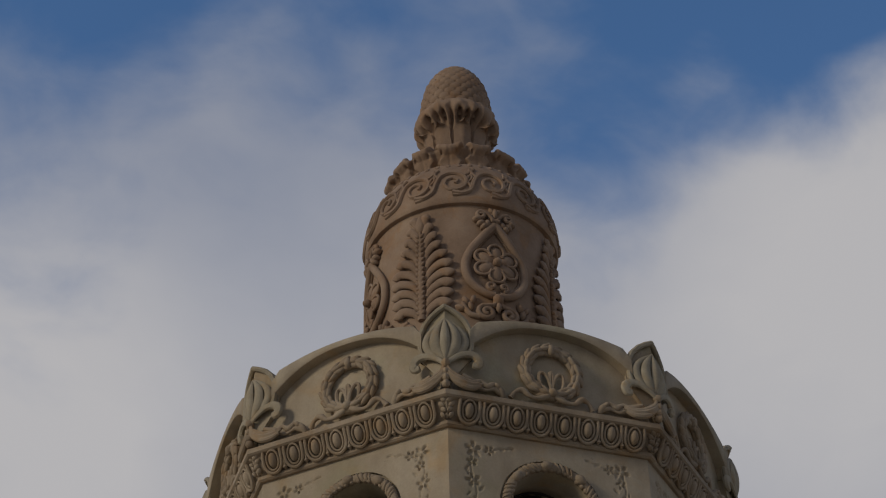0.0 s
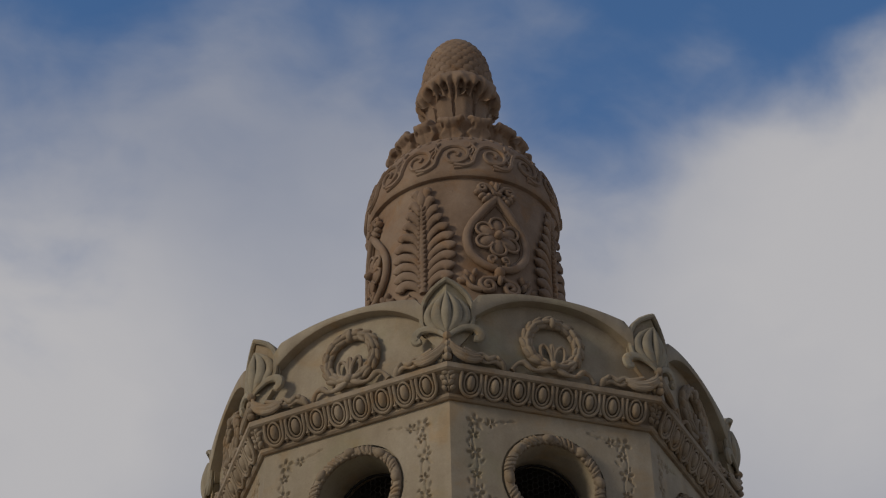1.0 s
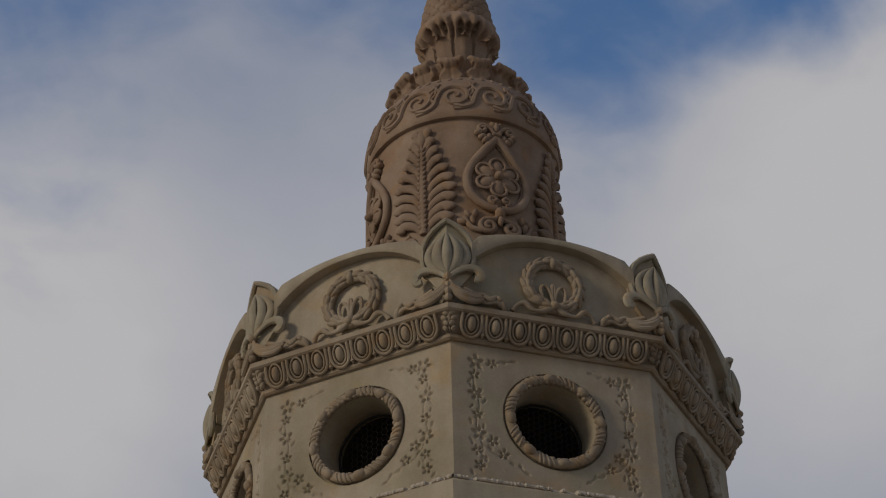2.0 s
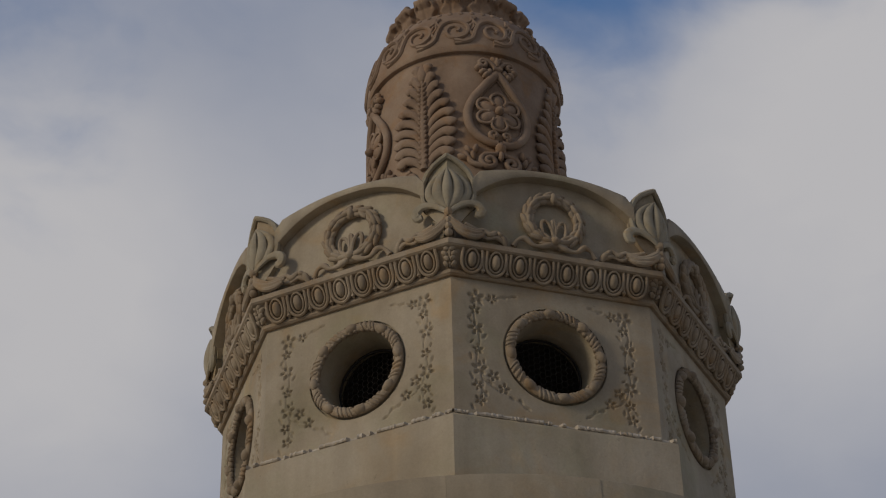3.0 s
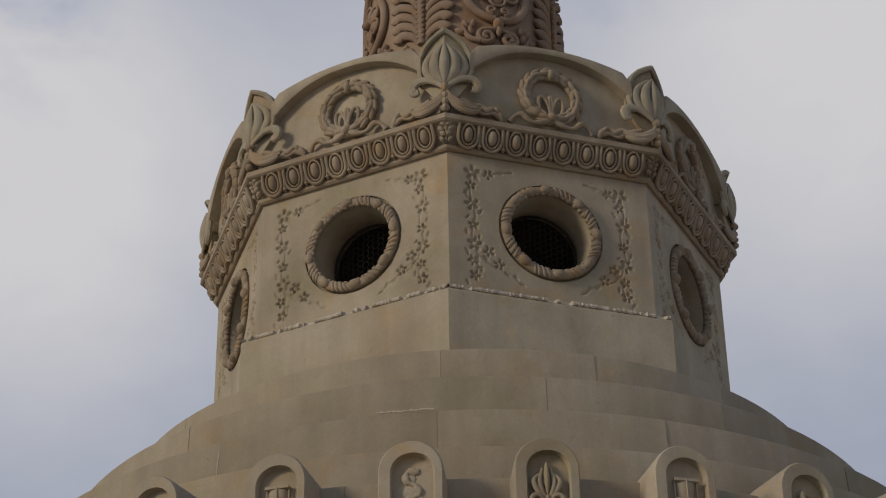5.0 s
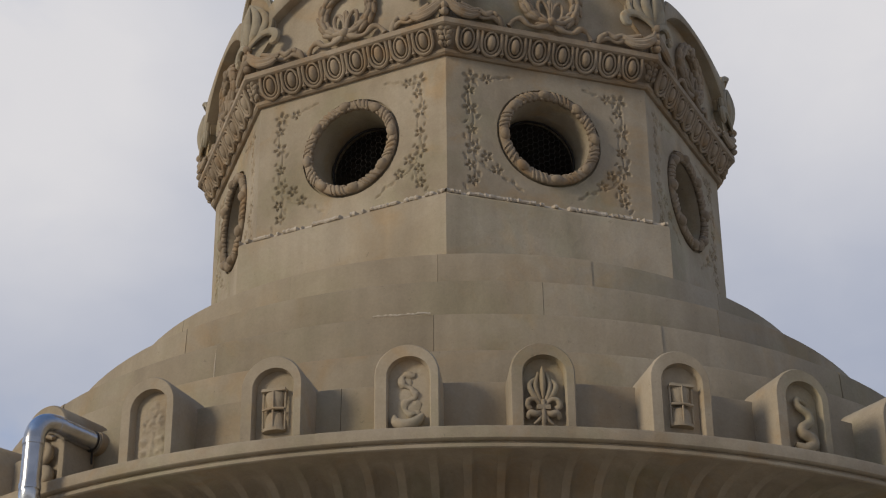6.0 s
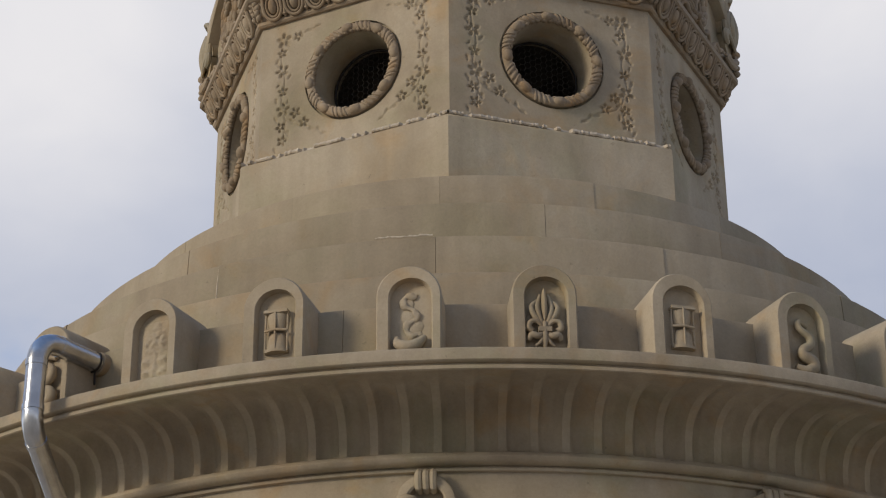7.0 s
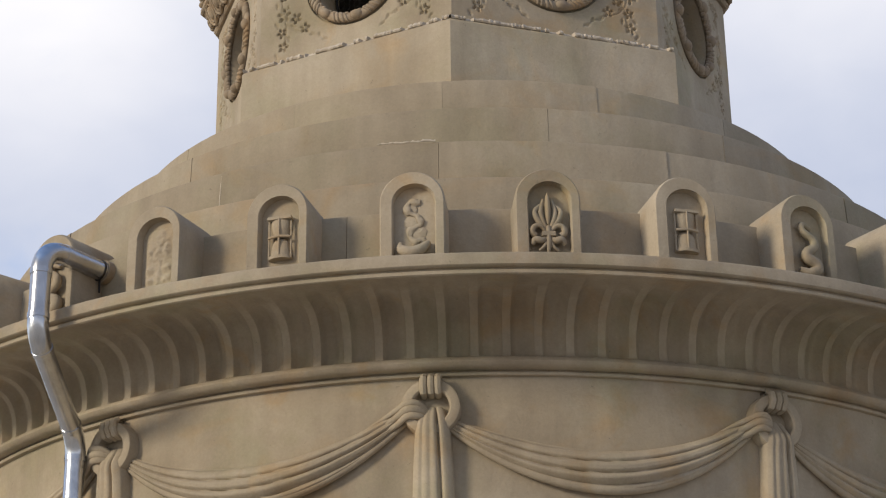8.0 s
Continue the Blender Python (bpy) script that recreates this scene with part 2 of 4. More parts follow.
def arc(c, r, a0, a1, n=16, ry=None):
    return [(c[0] + r * math.cos(radians(a0 + (a1 - a0) * i / n)), c[1] + (ry or r) * math.sin(radians(a0 + (a1 - a0) * i / n))) for i in range(n + 1)]


def curve(*keys, n=8):
    """A smooth line through keys."""
    k = [Vector(p) for p in keys]
    k = [2 * k[0] - k[1], *k, 2 * k[-1] - k[-2]]
    out = []
    for a, b, c, d in zip(k, k[1:], k[2:], k[3:]):
        for i in range(n):
            t = i / n
            out.append(0.5 * (2 * b + (c - a) * t + (2 * a - 5 * b + 4 * c - d) * t * t + (3 * b - a - 3 * c + d) * t ** 3))
    return [tuple(p) for p in out + [k[-2]]]


def wrap(bm, r, deg, z, flat=1.0):
    """Bends relief space round the axis: x along the curve, z outwards."""
    for v in bm.verts:
        x, y, h = v.co
        v.co = ring_point(r + h * flat, deg + math.degrees(x / r), z + y)
    return bm


def up(z):
    return EYE + z


# ---- ground ----
def build_ground():
    bm = bmesh.new()
    bmesh.ops.create_grid(bm, x_segments=40, y_segments=40, size=1500)
    tagged(part("ground", bm, GROUND, smooth=None), "pale dusty gravel ground round the monument", "ground", kind="structure")


build_ground()
OCT = -3.33      # where the lantern's corner stands, degrees
FACES = [OCT + 22.5 + 45 * k for k in range(8)]

MORTAR = material("white_lime_mortar", (0.50, 0.43, 0.34), (0.38, 0.315, 0.235), (0.62, 0.55, 0.45), stain=12, ochre=0.2)


# ---- the main drum with its frieze ----
def build_main_drum():
    drum = tagged(part("main_drum", lathe([(3.46, 0), (3.46, 1.2), (3.46, 3.0), (3.46, up(3.556))], 160), STONE), "round beige limestone wall of a domed monument", "wall", kind="structure")
    part("cornice_moulding", lathe([(3.455, up(3.55)), (3.484, up(3.552)), (3.488, up(3.557)), (3.488, up(3.567)), (3.482, up(3.571)), (3.478, up(3.580)), (3.52, up(3.578)), (3.545, up(3.588)), (3.555, up(3.606)), (3.546, up(3.627)), (3.522, up(3.640)), (3.47, up(3.643))], 160), STONE, drum)
    # fluted cavetto: hollow channels with sharp arrises that die out under the rim
    keys = [(3.522, 3.640), (3.517, 3.652)] + [(4.02 - 0.505 * math.cos(radians(a)) ** 0.36, 3.652 + 0.272 * math.sin(radians(a)) ** 0.80) for a in (0.4, 3, 8, 15, 23, 32, 42, 51, 60, 69, 77, 84.5, 89)] + [(4.05, 3.90)]
    depth = [0.0, 0.040, 0.043, 0.044, 0.045, 0.046, 0.047, 0.048, 0.050, 0.050, 0.047, 0.040, 0.028, 0.014, 0.003, 0.0]
    count, cut = 135, 20

    def mod(deg, i, r, z):
        f = ((deg + 2.74) * count / 360) % 1.0
        q = (f - 0.47) / 0.35
        d = 1.1 * depth[i] * ((1 - q * q) ** 0.5 * (1 - 0.35 * q) if abs(q) < 1 else 0.0) * (1 + 0.12 * math.sin(deg * 5.3) * math.sin(deg * 1.7))
        a = radians(min(90, max(0, (i - 2) * 7.0 - 8)))
        return r - d * math.cos(a), deg, z + d * math.sin(a)
    part("fluted_cavetto", lathe([(r, up(z)) for r, z in keys], count * cut, mod=mod), STONE, drum, "hollow vertical flutes stained brown", smooth=35)
    part("cornice_rim", lathe([(4.0, up(3.93)), (4.042, up(3.90)), (4.045, up(3.868)), (4.062, up(3.863)), (4.072, up(3.868)), (4.072, up(3.884)), (4.066, up(3.889)), (4.055, up(3.892)), (4.055, up(3.902)), (4.082, up(3.905)), (4.088, up(3.911)), (4.088, up(3.962)), (4.078, up(3.976)), (4.0, up(3.992)), (3.6, up(4.01))], 240), STONE, drum, "weathered rim slab")
    return drum


def build_swag(deg):
    """One festoon of gathered cloth between two rings."""
    sw = thing("cloth_swag", "carved stone cloth swag draped between two rings", "relief", "swags round the frieze")
    r, half = 3.46, radians(13.4) * 3.46
    nu, nv = 64, 40
    bm = bmesh.new()
    grid = []
    for i in range(nu + 1):
        t = -1 + 2 * i / nu
        s = 1 - abs(t) ** 2.1
        lift = 0.08 * max(0.0, t) ** 1.5
        top, low = 3.335 - 0.185 * s + lift, 3.262 - 0.315 * s + lift
        col = [bm.verts.new((half * t, top, -0.01))]
        for j in range(nv + 1):
            v = j / nv
            body = (0.018 + 0.05 * s) * math.sin(math.pi * (0.06 + 0.9 * v)) ** 0.55
            ph = 0.16 * math.sin(2.1 * t + 0.5) + 0.06 * math.sin(5 * t)
            fold = abs(math.sin(math.pi * (3.3 * v ** 1.1 + ph))) ** 0.6
            fine = abs(math.sin(math.pi * (6.1 * v + 0.4 * math.sin(2.2 * t)))) ** 0.7
            h = body + (0.012 + 0.020 * s) * fold * (0.55 + 0.6 * v) + 0.004 * fine
            col.append(bm.verts.new((half * t, top + (low - top) * v, h)))
        col.append(bm.verts.new((half * t, low + 0.004, -0.01)))
        grid.append(col)
    for a, b in zip(grid, grid[1:]):
        for j in range(nv + 2):
            bm.faces.new((a[j], b[j], b[j + 1], a[j + 1]))
    part("drape", wrap(bm, r, deg, EYE), STONE, sw, smooth=70)
    pts = []
    for i in range(33):
        t = -1 + i / 16
        s = 1 - abs(t) ** 2.1
        pts.append((half * t, 3.262 - 0.312 * s + 0.08 * max(0.0, t) ** 1.5, 0.014 + 0.02 * s))
    part("hem", wrap(tube(pts, [0.012 + 0.016 * (1 - abs(-1 + i / 16) ** 2) for i in range(33)], sides=8), r, deg, EYE), STONE, sw, smooth=70)
    return sw


def build_ring(deg):
    """A stone ring hung from a double clip, a strip of cloth falling through it."""
    rg = thing("frieze_ring", "carved stone ring with a hanging cloth fall", "relief", "rings round the frieze")
    r = 3.46
    bm = bmesh.new()
    rows = []
    for k in range(48):
        a = 2 * math.pi * k / 48
        rows.append([bm.verts.new((q * math.cos(a), 3.378 + q * math.sin(a), h)) for q, h in ((0.152, -0.01), (0.150, 0.055), (0.145, 0.068), (0.132, 0.073), (0.103, 0.071), (0.094, 0.062), (0.092, -0.01))])
    for k in range(48):
        a, b = rows[k], rows[(k + 1) % 48]
        for j in range(6):
            bm.faces.new((a[j], b[j], b[j + 1], a[j + 1]))
    part("ring", wrap(bm, r, deg, EYE), STONE, rg)
    for x in (-0.034, 0.003, 0.038):
        pts = [(x, 3.536, 0.0), (x, 3.538, 0.055), (x, 3.52, 0.082), (x, 3.485, 0.088), (x, 3.455, 0.070), (x, 3.448, 0.02)]
        part("clip", wrap(tube(pts, 0.0195, sides=8), r, deg, EYE), STONE, rg)
    # the fall: a folded strip from inside the ring over its lower edge
    bm = bmesh.new()
    keys = curve((3.385, 0.03, 0.05), (3.34, 0.062, 0.066), (3.28, 0.096, 0.08), (3.20, 0.09, 0.088), (3.0, 0.08, 0.098), (2.6, 0.065, 0.11), (2.1, 0.05, 0.13), n=6)
    rows = []
    for y, h, w in keys:
        row = [bm.verts.new((-w * 1.02, y, -0.01))]
        for j in range(25):
            u = -1 + 2 * j / 24
            lean = u - 0.36 - 0.05 * math.sin(y * 3)
            f = 1 - 1.25 * math.exp(-(lean / 0.09) ** 2) - 0.35 * math.exp(-((u + 0.55) / 0.07) ** 2) - 0.25 * math.exp(-((u + 0.12) / 0.06) ** 2)
            row.append(bm.verts.new((w * u + 0.006, y, h * (0.68 + 0.32 * f) * (1 - 0.35 * abs(u) ** 4))))
        row.append(bm.verts.new((w * 1.02 + 0.012, y, -0.01)))
        rows.append(row)
    for a, b in zip(rows, rows[1:]):
        for j in range(26):
            bm.faces.new((a[j], b[j], b[j + 1], a[j + 1]))
    bm.faces.new(rows[0])
    part("cloth_fall", wrap(bm, r, deg, EYE), STONE, rg, smooth=70)
    for q, fat in ((0.0, 0.019), (0.032, 0.023), (0.064, 0.019)):
        pts = curve((-0.015, 3.352 - q * 0.5, 0.015), (-0.062, 3.392 - q, 0.068), (-0.115, 3.395 - q * 1.1, 0.082), (-0.165, 3.374 - q * 1.2, 0.052), (-0.245, 3.335 - q * 1.25, 0.024), (-0.36, 3.270 - q * 1.35, 0.016), n=6)
        part("cloth_end", wrap(tube(pts, [fat * (1 - 0.75 * (i / len(pts)) ** 3) for i in range(len(pts))], sides=10, flat=0.8), r, deg, EYE), STONE, rg, smooth=70)
    return rg


main_drum = build_main_drum()
first_swag, first_ring = build_swag(0), build_ring(0)
RING0 = -3.9
for k in range(12):
    copy_thing(first_swag, turn(RING0 + 15 + 30 * k))
    if k:
        copy_thing(first_ring, turn(RING0 + 30 * k))
first_ring.matrix_basis = turn(RING0)
for ob in (*first_swag.children_recursive, first_swag):
    bpy.data.objects.remove(ob)


# ---- antefixes on the rim ----
def antefix_body():
    half, spring = 0.165, 0.318
    out = [(-half, 0), (half, 0), (half, 0.15), (half, spring)] + arc((0, spring), half, 0, 180, 18)[1:] + [(-half, 0.15)]
    inn = [(-0.098, 0.0), (0.114, 0.0), (0.114, 0.15), (0.114, 0.314)] + arc((0.008, 0.314), 0.106, 0, 180, 18)[1:] + [(-0.098, 0.15)]
    bm = bmesh.new()
    n = len(out)
    rows = [[bm.verts.new((x * s, y * (1 if s == 1 else 0.985), z)) for x, y in o] for o, z, s in ((out, -0.34, 1), (out, -0.012, 1), (out, 0.0, 0.955), (inn, 0.0, 1.06), (inn, -0.008, 1), (inn, -0.05, 0.97))]
    for a, b in zip(rows, rows[1:]):
        for i in range(n):
            j = (i + 1) % n
            bm.faces.new((a[i], a[j], b[j], b[i]))
    bm.faces.new(rows[-1])
    bm.faces.new(rows[0][::-1])
    return bm


def relief_hourglass():
    """Two glass bulbs between end plates, three posts and a tie at the waist."""
    bm = bmesh.new()
    for y0, y1, w0, w1 in ((0.264, 0.170, 0.056, 0.042), (0.060, 0.160, 0.057, 0.026)):
        rows = []
        for j in range(9):
            t = j / 8
            w = w0 + (w1 - w0) * (t ** 1.6 if y0 > y1 else 1 - math.sqrt(max(0, 1 - t * t)))
            rows.append([bm.verts.new((w * math.sin(a), y0 + (y1 - y0) * t, -0.050 + w * 0.74 * math.cos(a))) for a in [radians(-90 + 15 * k) for k in range(13)]])
        for a, b in zip(rows, rows[1:]):
            for k in range(12):
                bm.faces.new((a[k], a[k + 1], b[k + 1], b[k]))
    for x, h in ((-0.060, -0.030), (0.060, -0.030), (0.0, -0.008)):
        tube([(x, 0.05, h), (x, 0.16, h), (x, 0.272, h)], 0.0055, bm, 7)
    tube([(-0.060, 0.165, -0.018), (0.0, 0.167, -0.004), (0.060, 0.165, -0.018)], 0.0075, bm, 7)
    slab([(-0.066, 0.266), (0.066, 0.266), (0.064, 0.282), (-0.064, 0.282)], -0.05, -0.006, bm, 0.004)
    bmesh.ops.create_cone(bm, cap_ends=True, segments=24, radius1=0.064, radius2=0.064, depth=0.018, matrix=Matrix.Translation((0, 0.054, -0.042)) @ Matrix.Rotation(radians(90), 4, "X") @ Matrix.Diagonal((1, 0.62, 1, 1)))
    for v in bm.verts:
        v.co.x, v.co.y = v.co.x * 0.98 + 0.008, v.co.y * 0.97 + 0.03
    return bm


def relief_snake():
    pts = curve((0.035, 0.30, -0.035), (-0.02, 0.315, -0.025), (-0.025, 0.275, -0.018), (0.03, 0.235, -0.012), (0.035, 0.19, -0.012), (-0.01, 0.155, -0.012), (-0.015, 0.125, -0.012), (0.035, 0.10, -0.01), (0.045, 0.065, -0.01), (0.0, 0.04, -0.01), (-0.06, 0.055, -0.016), n=5)
    n = len(pts)
    return tube(pts, [0.010 + 0.017 * min(1, i / n * 1.6) * (1 if i < n - 6 else (n - i) / 7) + 0.004 for i in range(n)], sides=8)


def relief_snake_worn():
    pts = curve((0.035, 0.325, -0.044), (-0.02, 0.325, -0.036), (-0.03, 0.28, -0.034), (0.02, 0.25, -0.034), (0.036, 0.205, -0.036), (-0.012, 0.175, -0.036), (-0.012, 0.13, -0.034), (0.03, 0.10, -0.032), n=5)
    bm = tube(pts, [0.015 + 0.005 * math.sin(i * 0.8) for i in range(len(pts))], None, 8, 0.8)
    for x, y, r in ((0.0, 0.22, 0.045), (0.02, 0.16, 0.05), (-0.015, 0.29, 0.04), (0.03, 0.11, 0.04)):
        blob((x, y, -0.048), (r, r * 0.9, 0.011), bm, x * 900, 14, 9)
    weather(bm, 0.62, 0.004, 7)
    n = 21
    return tube(curve((-0.064, 0.10, -0.034), (-0.055, 0.06, -0.014), (-0.008, 0.038, -0.004), (0.045, 0.058, -0.012), (0.078, 0.10, -0.032), n=5), [0.012 + 0.020 * math.sin(math.pi * i / n) for i in range(n)], bm, 8)


def weather(bm, low, rough, seed):
    """Wear a relief down: flatter, lumpier, with lost edges."""
    for v in bm.verts:
        lump = noise.noise(Vector((v.co.x * 38, v.co.y * 38, seed)))
        fine = noise.noise(Vector((v.co.x * 95, v.co.y * 95, seed + 4)))
        v.co.z = -0.05 + (v.co.z + 0.05) * low * (1 + 0.4 * lump) + rough * fine
        v.co.x += 0.006 * lump
        v.co.y += 0.008 * fine
    return bm


def relief_lily():
    """The pieces of a lily, by name."""
    pieces = []

    def to(name):
        pieces.append((name, bmesh.new()))
        return pieces[-1][1]
    blob((0, 0.235, -0.046), (0.060, 0.088, 0.016), to("bulb"), 0, 12, 8)
    blob((0, 0.262, -0.026), (0.016, 0.100, 0.030), to("petal"), 0, 10, 10)
    for s in (-1, 1):
        for w, top, fat in ((0.036, 0.325, 0.0125), (0.066, 0.292, 0.0135)):
            pts = curve((s * 0.005, 0.15, -0.026), (s * w * 0.7, 0.195, -0.018), (s * w, 0.25, -0.020), (s * w * 0.55, top, -0.032), n=5)
            tube(pts, [fat * (0.55 + 0.6 * math.sin(math.pi * min(1, 0.15 + i / len(pts) * 0.85))) for i in range(len(pts))], to("petal"), 7)
        pts = curve((s * 0.012, 0.142, -0.02), (s * 0.040, 0.170, -0.012), (s * 0.070, 0.168, -0.012), (s * 0.082, 0.140, -0.018), (s * 0.066, 0.124, -0.028), n=5)
        tube(pts, [0.009 + 0.010 * i / len(pts) for i in range(len(pts))], to("leaf"), 7)
        pts = curve((s * 0.010, 0.112, -0.02), (s * 0.034, 0.092, -0.012), (s * 0.066, 0.096, -0.012), (s * 0.082, 0.072, -0.022), n=5)
        tube(pts, [0.010 + 0.009 * math.sin(math.pi * i / len(pts)) for i in range(len(pts))], to("leaf"), 7)
        pts = curve((s * 0.006, 0.10, -0.02), (s * 0.022, 0.062, -0.014), (s * 0.048, 0.040, -0.02), n=5)
        tube(pts, [0.012 - 0.006 * i / len(pts) for i in range(len(pts))], to("leaf"), 7)
    tube([(0, 0.17, -0.016), (0, 0.12, -0.010), (0, 0.07, -0.012), (0, 0.015, -0.026)], [0.012, 0.014, 0.015, 0.007], to("stem"), 7)
    slab([(-0.034, 0.114), (0.034, 0.114), (0.034, 0.138), (-0.034, 0.138)], -0.045, 0.002, to("band"), 0.005)
    return pieces


def relief_lily_worn():
    """A lily worn to one lumpy mass."""
    lumps = [(0, 0.25, 0.050, 0.095, 1.0), (0.012, 0.31, 0.030, 0.05, 0.9), (0, 0.09, 0.022, 0.07, 0.7)]
    lumps += [(q * s, y, w, h, f) for s in (-1, 1) for q, y, w, h, f in ((0.045, 0.24, 0.022, 0.06, 0.8), (0.052, 0.14, 0.028, 0.022, 0.9), (0.048, 0.08, 0.032, 0.020, 0.7))]
    bm = bmesh.new()
    rows = []
    for j in range(61):
        y = 0.012 + 0.36 * j / 60
        row = []
        for i in range(31):
            x = -0.088 + 0.176 * i / 30
            top = 1 - math.prod(1 - 0.8 * f * math.exp(-1.4 * (((x - cx) / w) ** 2 + ((y - cy) / h) ** 2)) for cx, cy, w, h, f in lumps)
            lump = noise.noise(Vector((x * 45, y * 45, 3.0)))
            fine = noise.noise(Vector((x * 120, y * 120, 8.0)))
            edge = min(1.0, (0.088 - abs(x)) / 0.02, (y - 0.012) / 0.02, (0.372 - y) / 0.02)
            row.append(bm.verts.new((x + 0.008, y, -0.052 + edge * (0.004 + 0.025 * top * (1 + 0.5 * lump) + 0.005 * fine))))
        rows.append(row)
    for a, b in zip(rows, rows[1:]):
        for i in range(30):
            bm.faces.new((a[i], a[i + 1], b[i + 1], b[i]))
    return bm


def build_antefixes():
    body = link_mesh("body", antefix_body(), STONE, 45)

    def carving(name, bm, smooth=60):
        return [(name, link_mesh(name, bm, STONE, smooth))]
    kinds = {
        "hourglass": (carving("hourglass_relief", relief_hourglass(), 30), "arched limestone antefix carved with an hourglass"),
        "snake": (carving("snake_relief", relief_snake()), "arched limestone antefix carved with a coiled snake"),
        "worn_snake": (carving("snake_relief", relief_snake_worn()), "arched limestone antefix with a badly worn snake carving"),
        "lily": ([(name, link_mesh(name, bm, STONE, 60)) for name, bm in relief_lily()], "arched limestone antefix carved with a lily flower"),
        "worn_lily": (carving("lily_relief", relief_lily_worn()), "arched limestone antefix with a worn lily carving"),
    }
    for k in range(-17, 19):
        kind = {0: "worn_snake", -2: "worn_lily"}.get(k, ("snake", "lily", "hourglass")[k % 3])
        carvings, label = kinds[kind]
        ant = thing("antefix", label, "antefix", "antefixes along the cornice rim")
        nudge = {0: 0.1, 1: -0.1, 2: 0.15, 3: 0.15, -1: 0.05, -2: -0.1}.get(k, 0)
        ant.matrix_basis = frame_at(-4.56 + 10 * k + nudge, 3.985, up(3.992))
        for name, me in [("body", body)] + carvings:
            o = new(name, me)
            o.parent = ant


build_antefixes()


# ---- the dome ----
RINGS = [  # radius, foot, top, block length in degrees, where a joint falls
    (2.40, 5.43, 5.84, 22.6, -4.2),
    (2.79, 5.01, 5.45, 23.2, 9.0),
    (3.20, 4.66, 5.03, 23.05, -3.36),
    (3.48, 4.33, 4.675, 24.0, -18.0),
    (3.765, 3.99, 4.358, 27.0, 17.0),
]


def build_dome():
    inner = [(3.55, 3.995)]
    for r, foot, top, _, _ in RINGS[::-1]:
        inner += [(r - 0.12, foot), (r - 0.12, top - 0.06)]
    dome = tagged(part("dome", lathe([(r, up(z)) for r, z in inner + [(1.5, 5.85)]], 96), SHADE_LINING), "stepped beige limestone dome of large curved blocks", "dome")
    rng = random.Random(5)
    for c, (r, foot, top, step, phase) in enumerate(RINGS):
        back = RINGS[c - 1][0] - 0.1 if c else 1.85
        half = int(180 // step)
        cuts = [phase + step * k + (rng.uniform(-2.5, 2.5) if abs(k) > 3 else 0) for k in range(-half, half + 1)]
        cuts.append(cuts[0] + 360)
        for a0, a1 in zip(cuts, cuts[1:]):
            q = r + rng.uniform(-0.003, 0.003)
            tilt = 0.018
            line = [(r - 0.14, foot), (q + tilt, foot), (q + tilt * 0.5, (foot + top) / 2), (q, top - 0.014), (q - 0.004, top - 0.005), (q - 0.014, top), (back, top + 0.012)]
            bm = lathe([(a, up(z)) for a, z in line], 8, a0 + 0.018, a1 - a0 - 0.036)
            n = len(line)
            bm.verts.ensure_lookup_table()
            first, last = [bm.verts[k] for k in range(n)], [bm.verts[8 * n + k] for k in range(n)]
            bm.faces.new(first)
            bm.faces.new(last[::-1])
            part("dome_block", bm, DOME, dome, smooth=30)
    # patched joints: smeared mortar along one bed and one upright
    patch = random.Random(21)
    bed = [ring_point(3.205, -9.4 + 0.25 * k, up(5.034 + patch.uniform(-0.003, 0.003))) for k in range(24)]
    part("mortar_seam", tube([tuple(p) for p in bed], [patch.uniform(0.002, 0.007) for _ in bed], sides=6), MORTAR, dome, "smeared pale mortar")
    upright = [ring_point(3.222 - 0.004 * k, -26.42, up(4.70 + 0.045 * k)) for k in range(8)]
    part("mortar_seam", tube([tuple(p) for p in upright], [patch.uniform(0.002, 0.007) for _ in upright], sides=6), MORTAR, dome, "smeared pale mortar")
    return dome


build_dome()


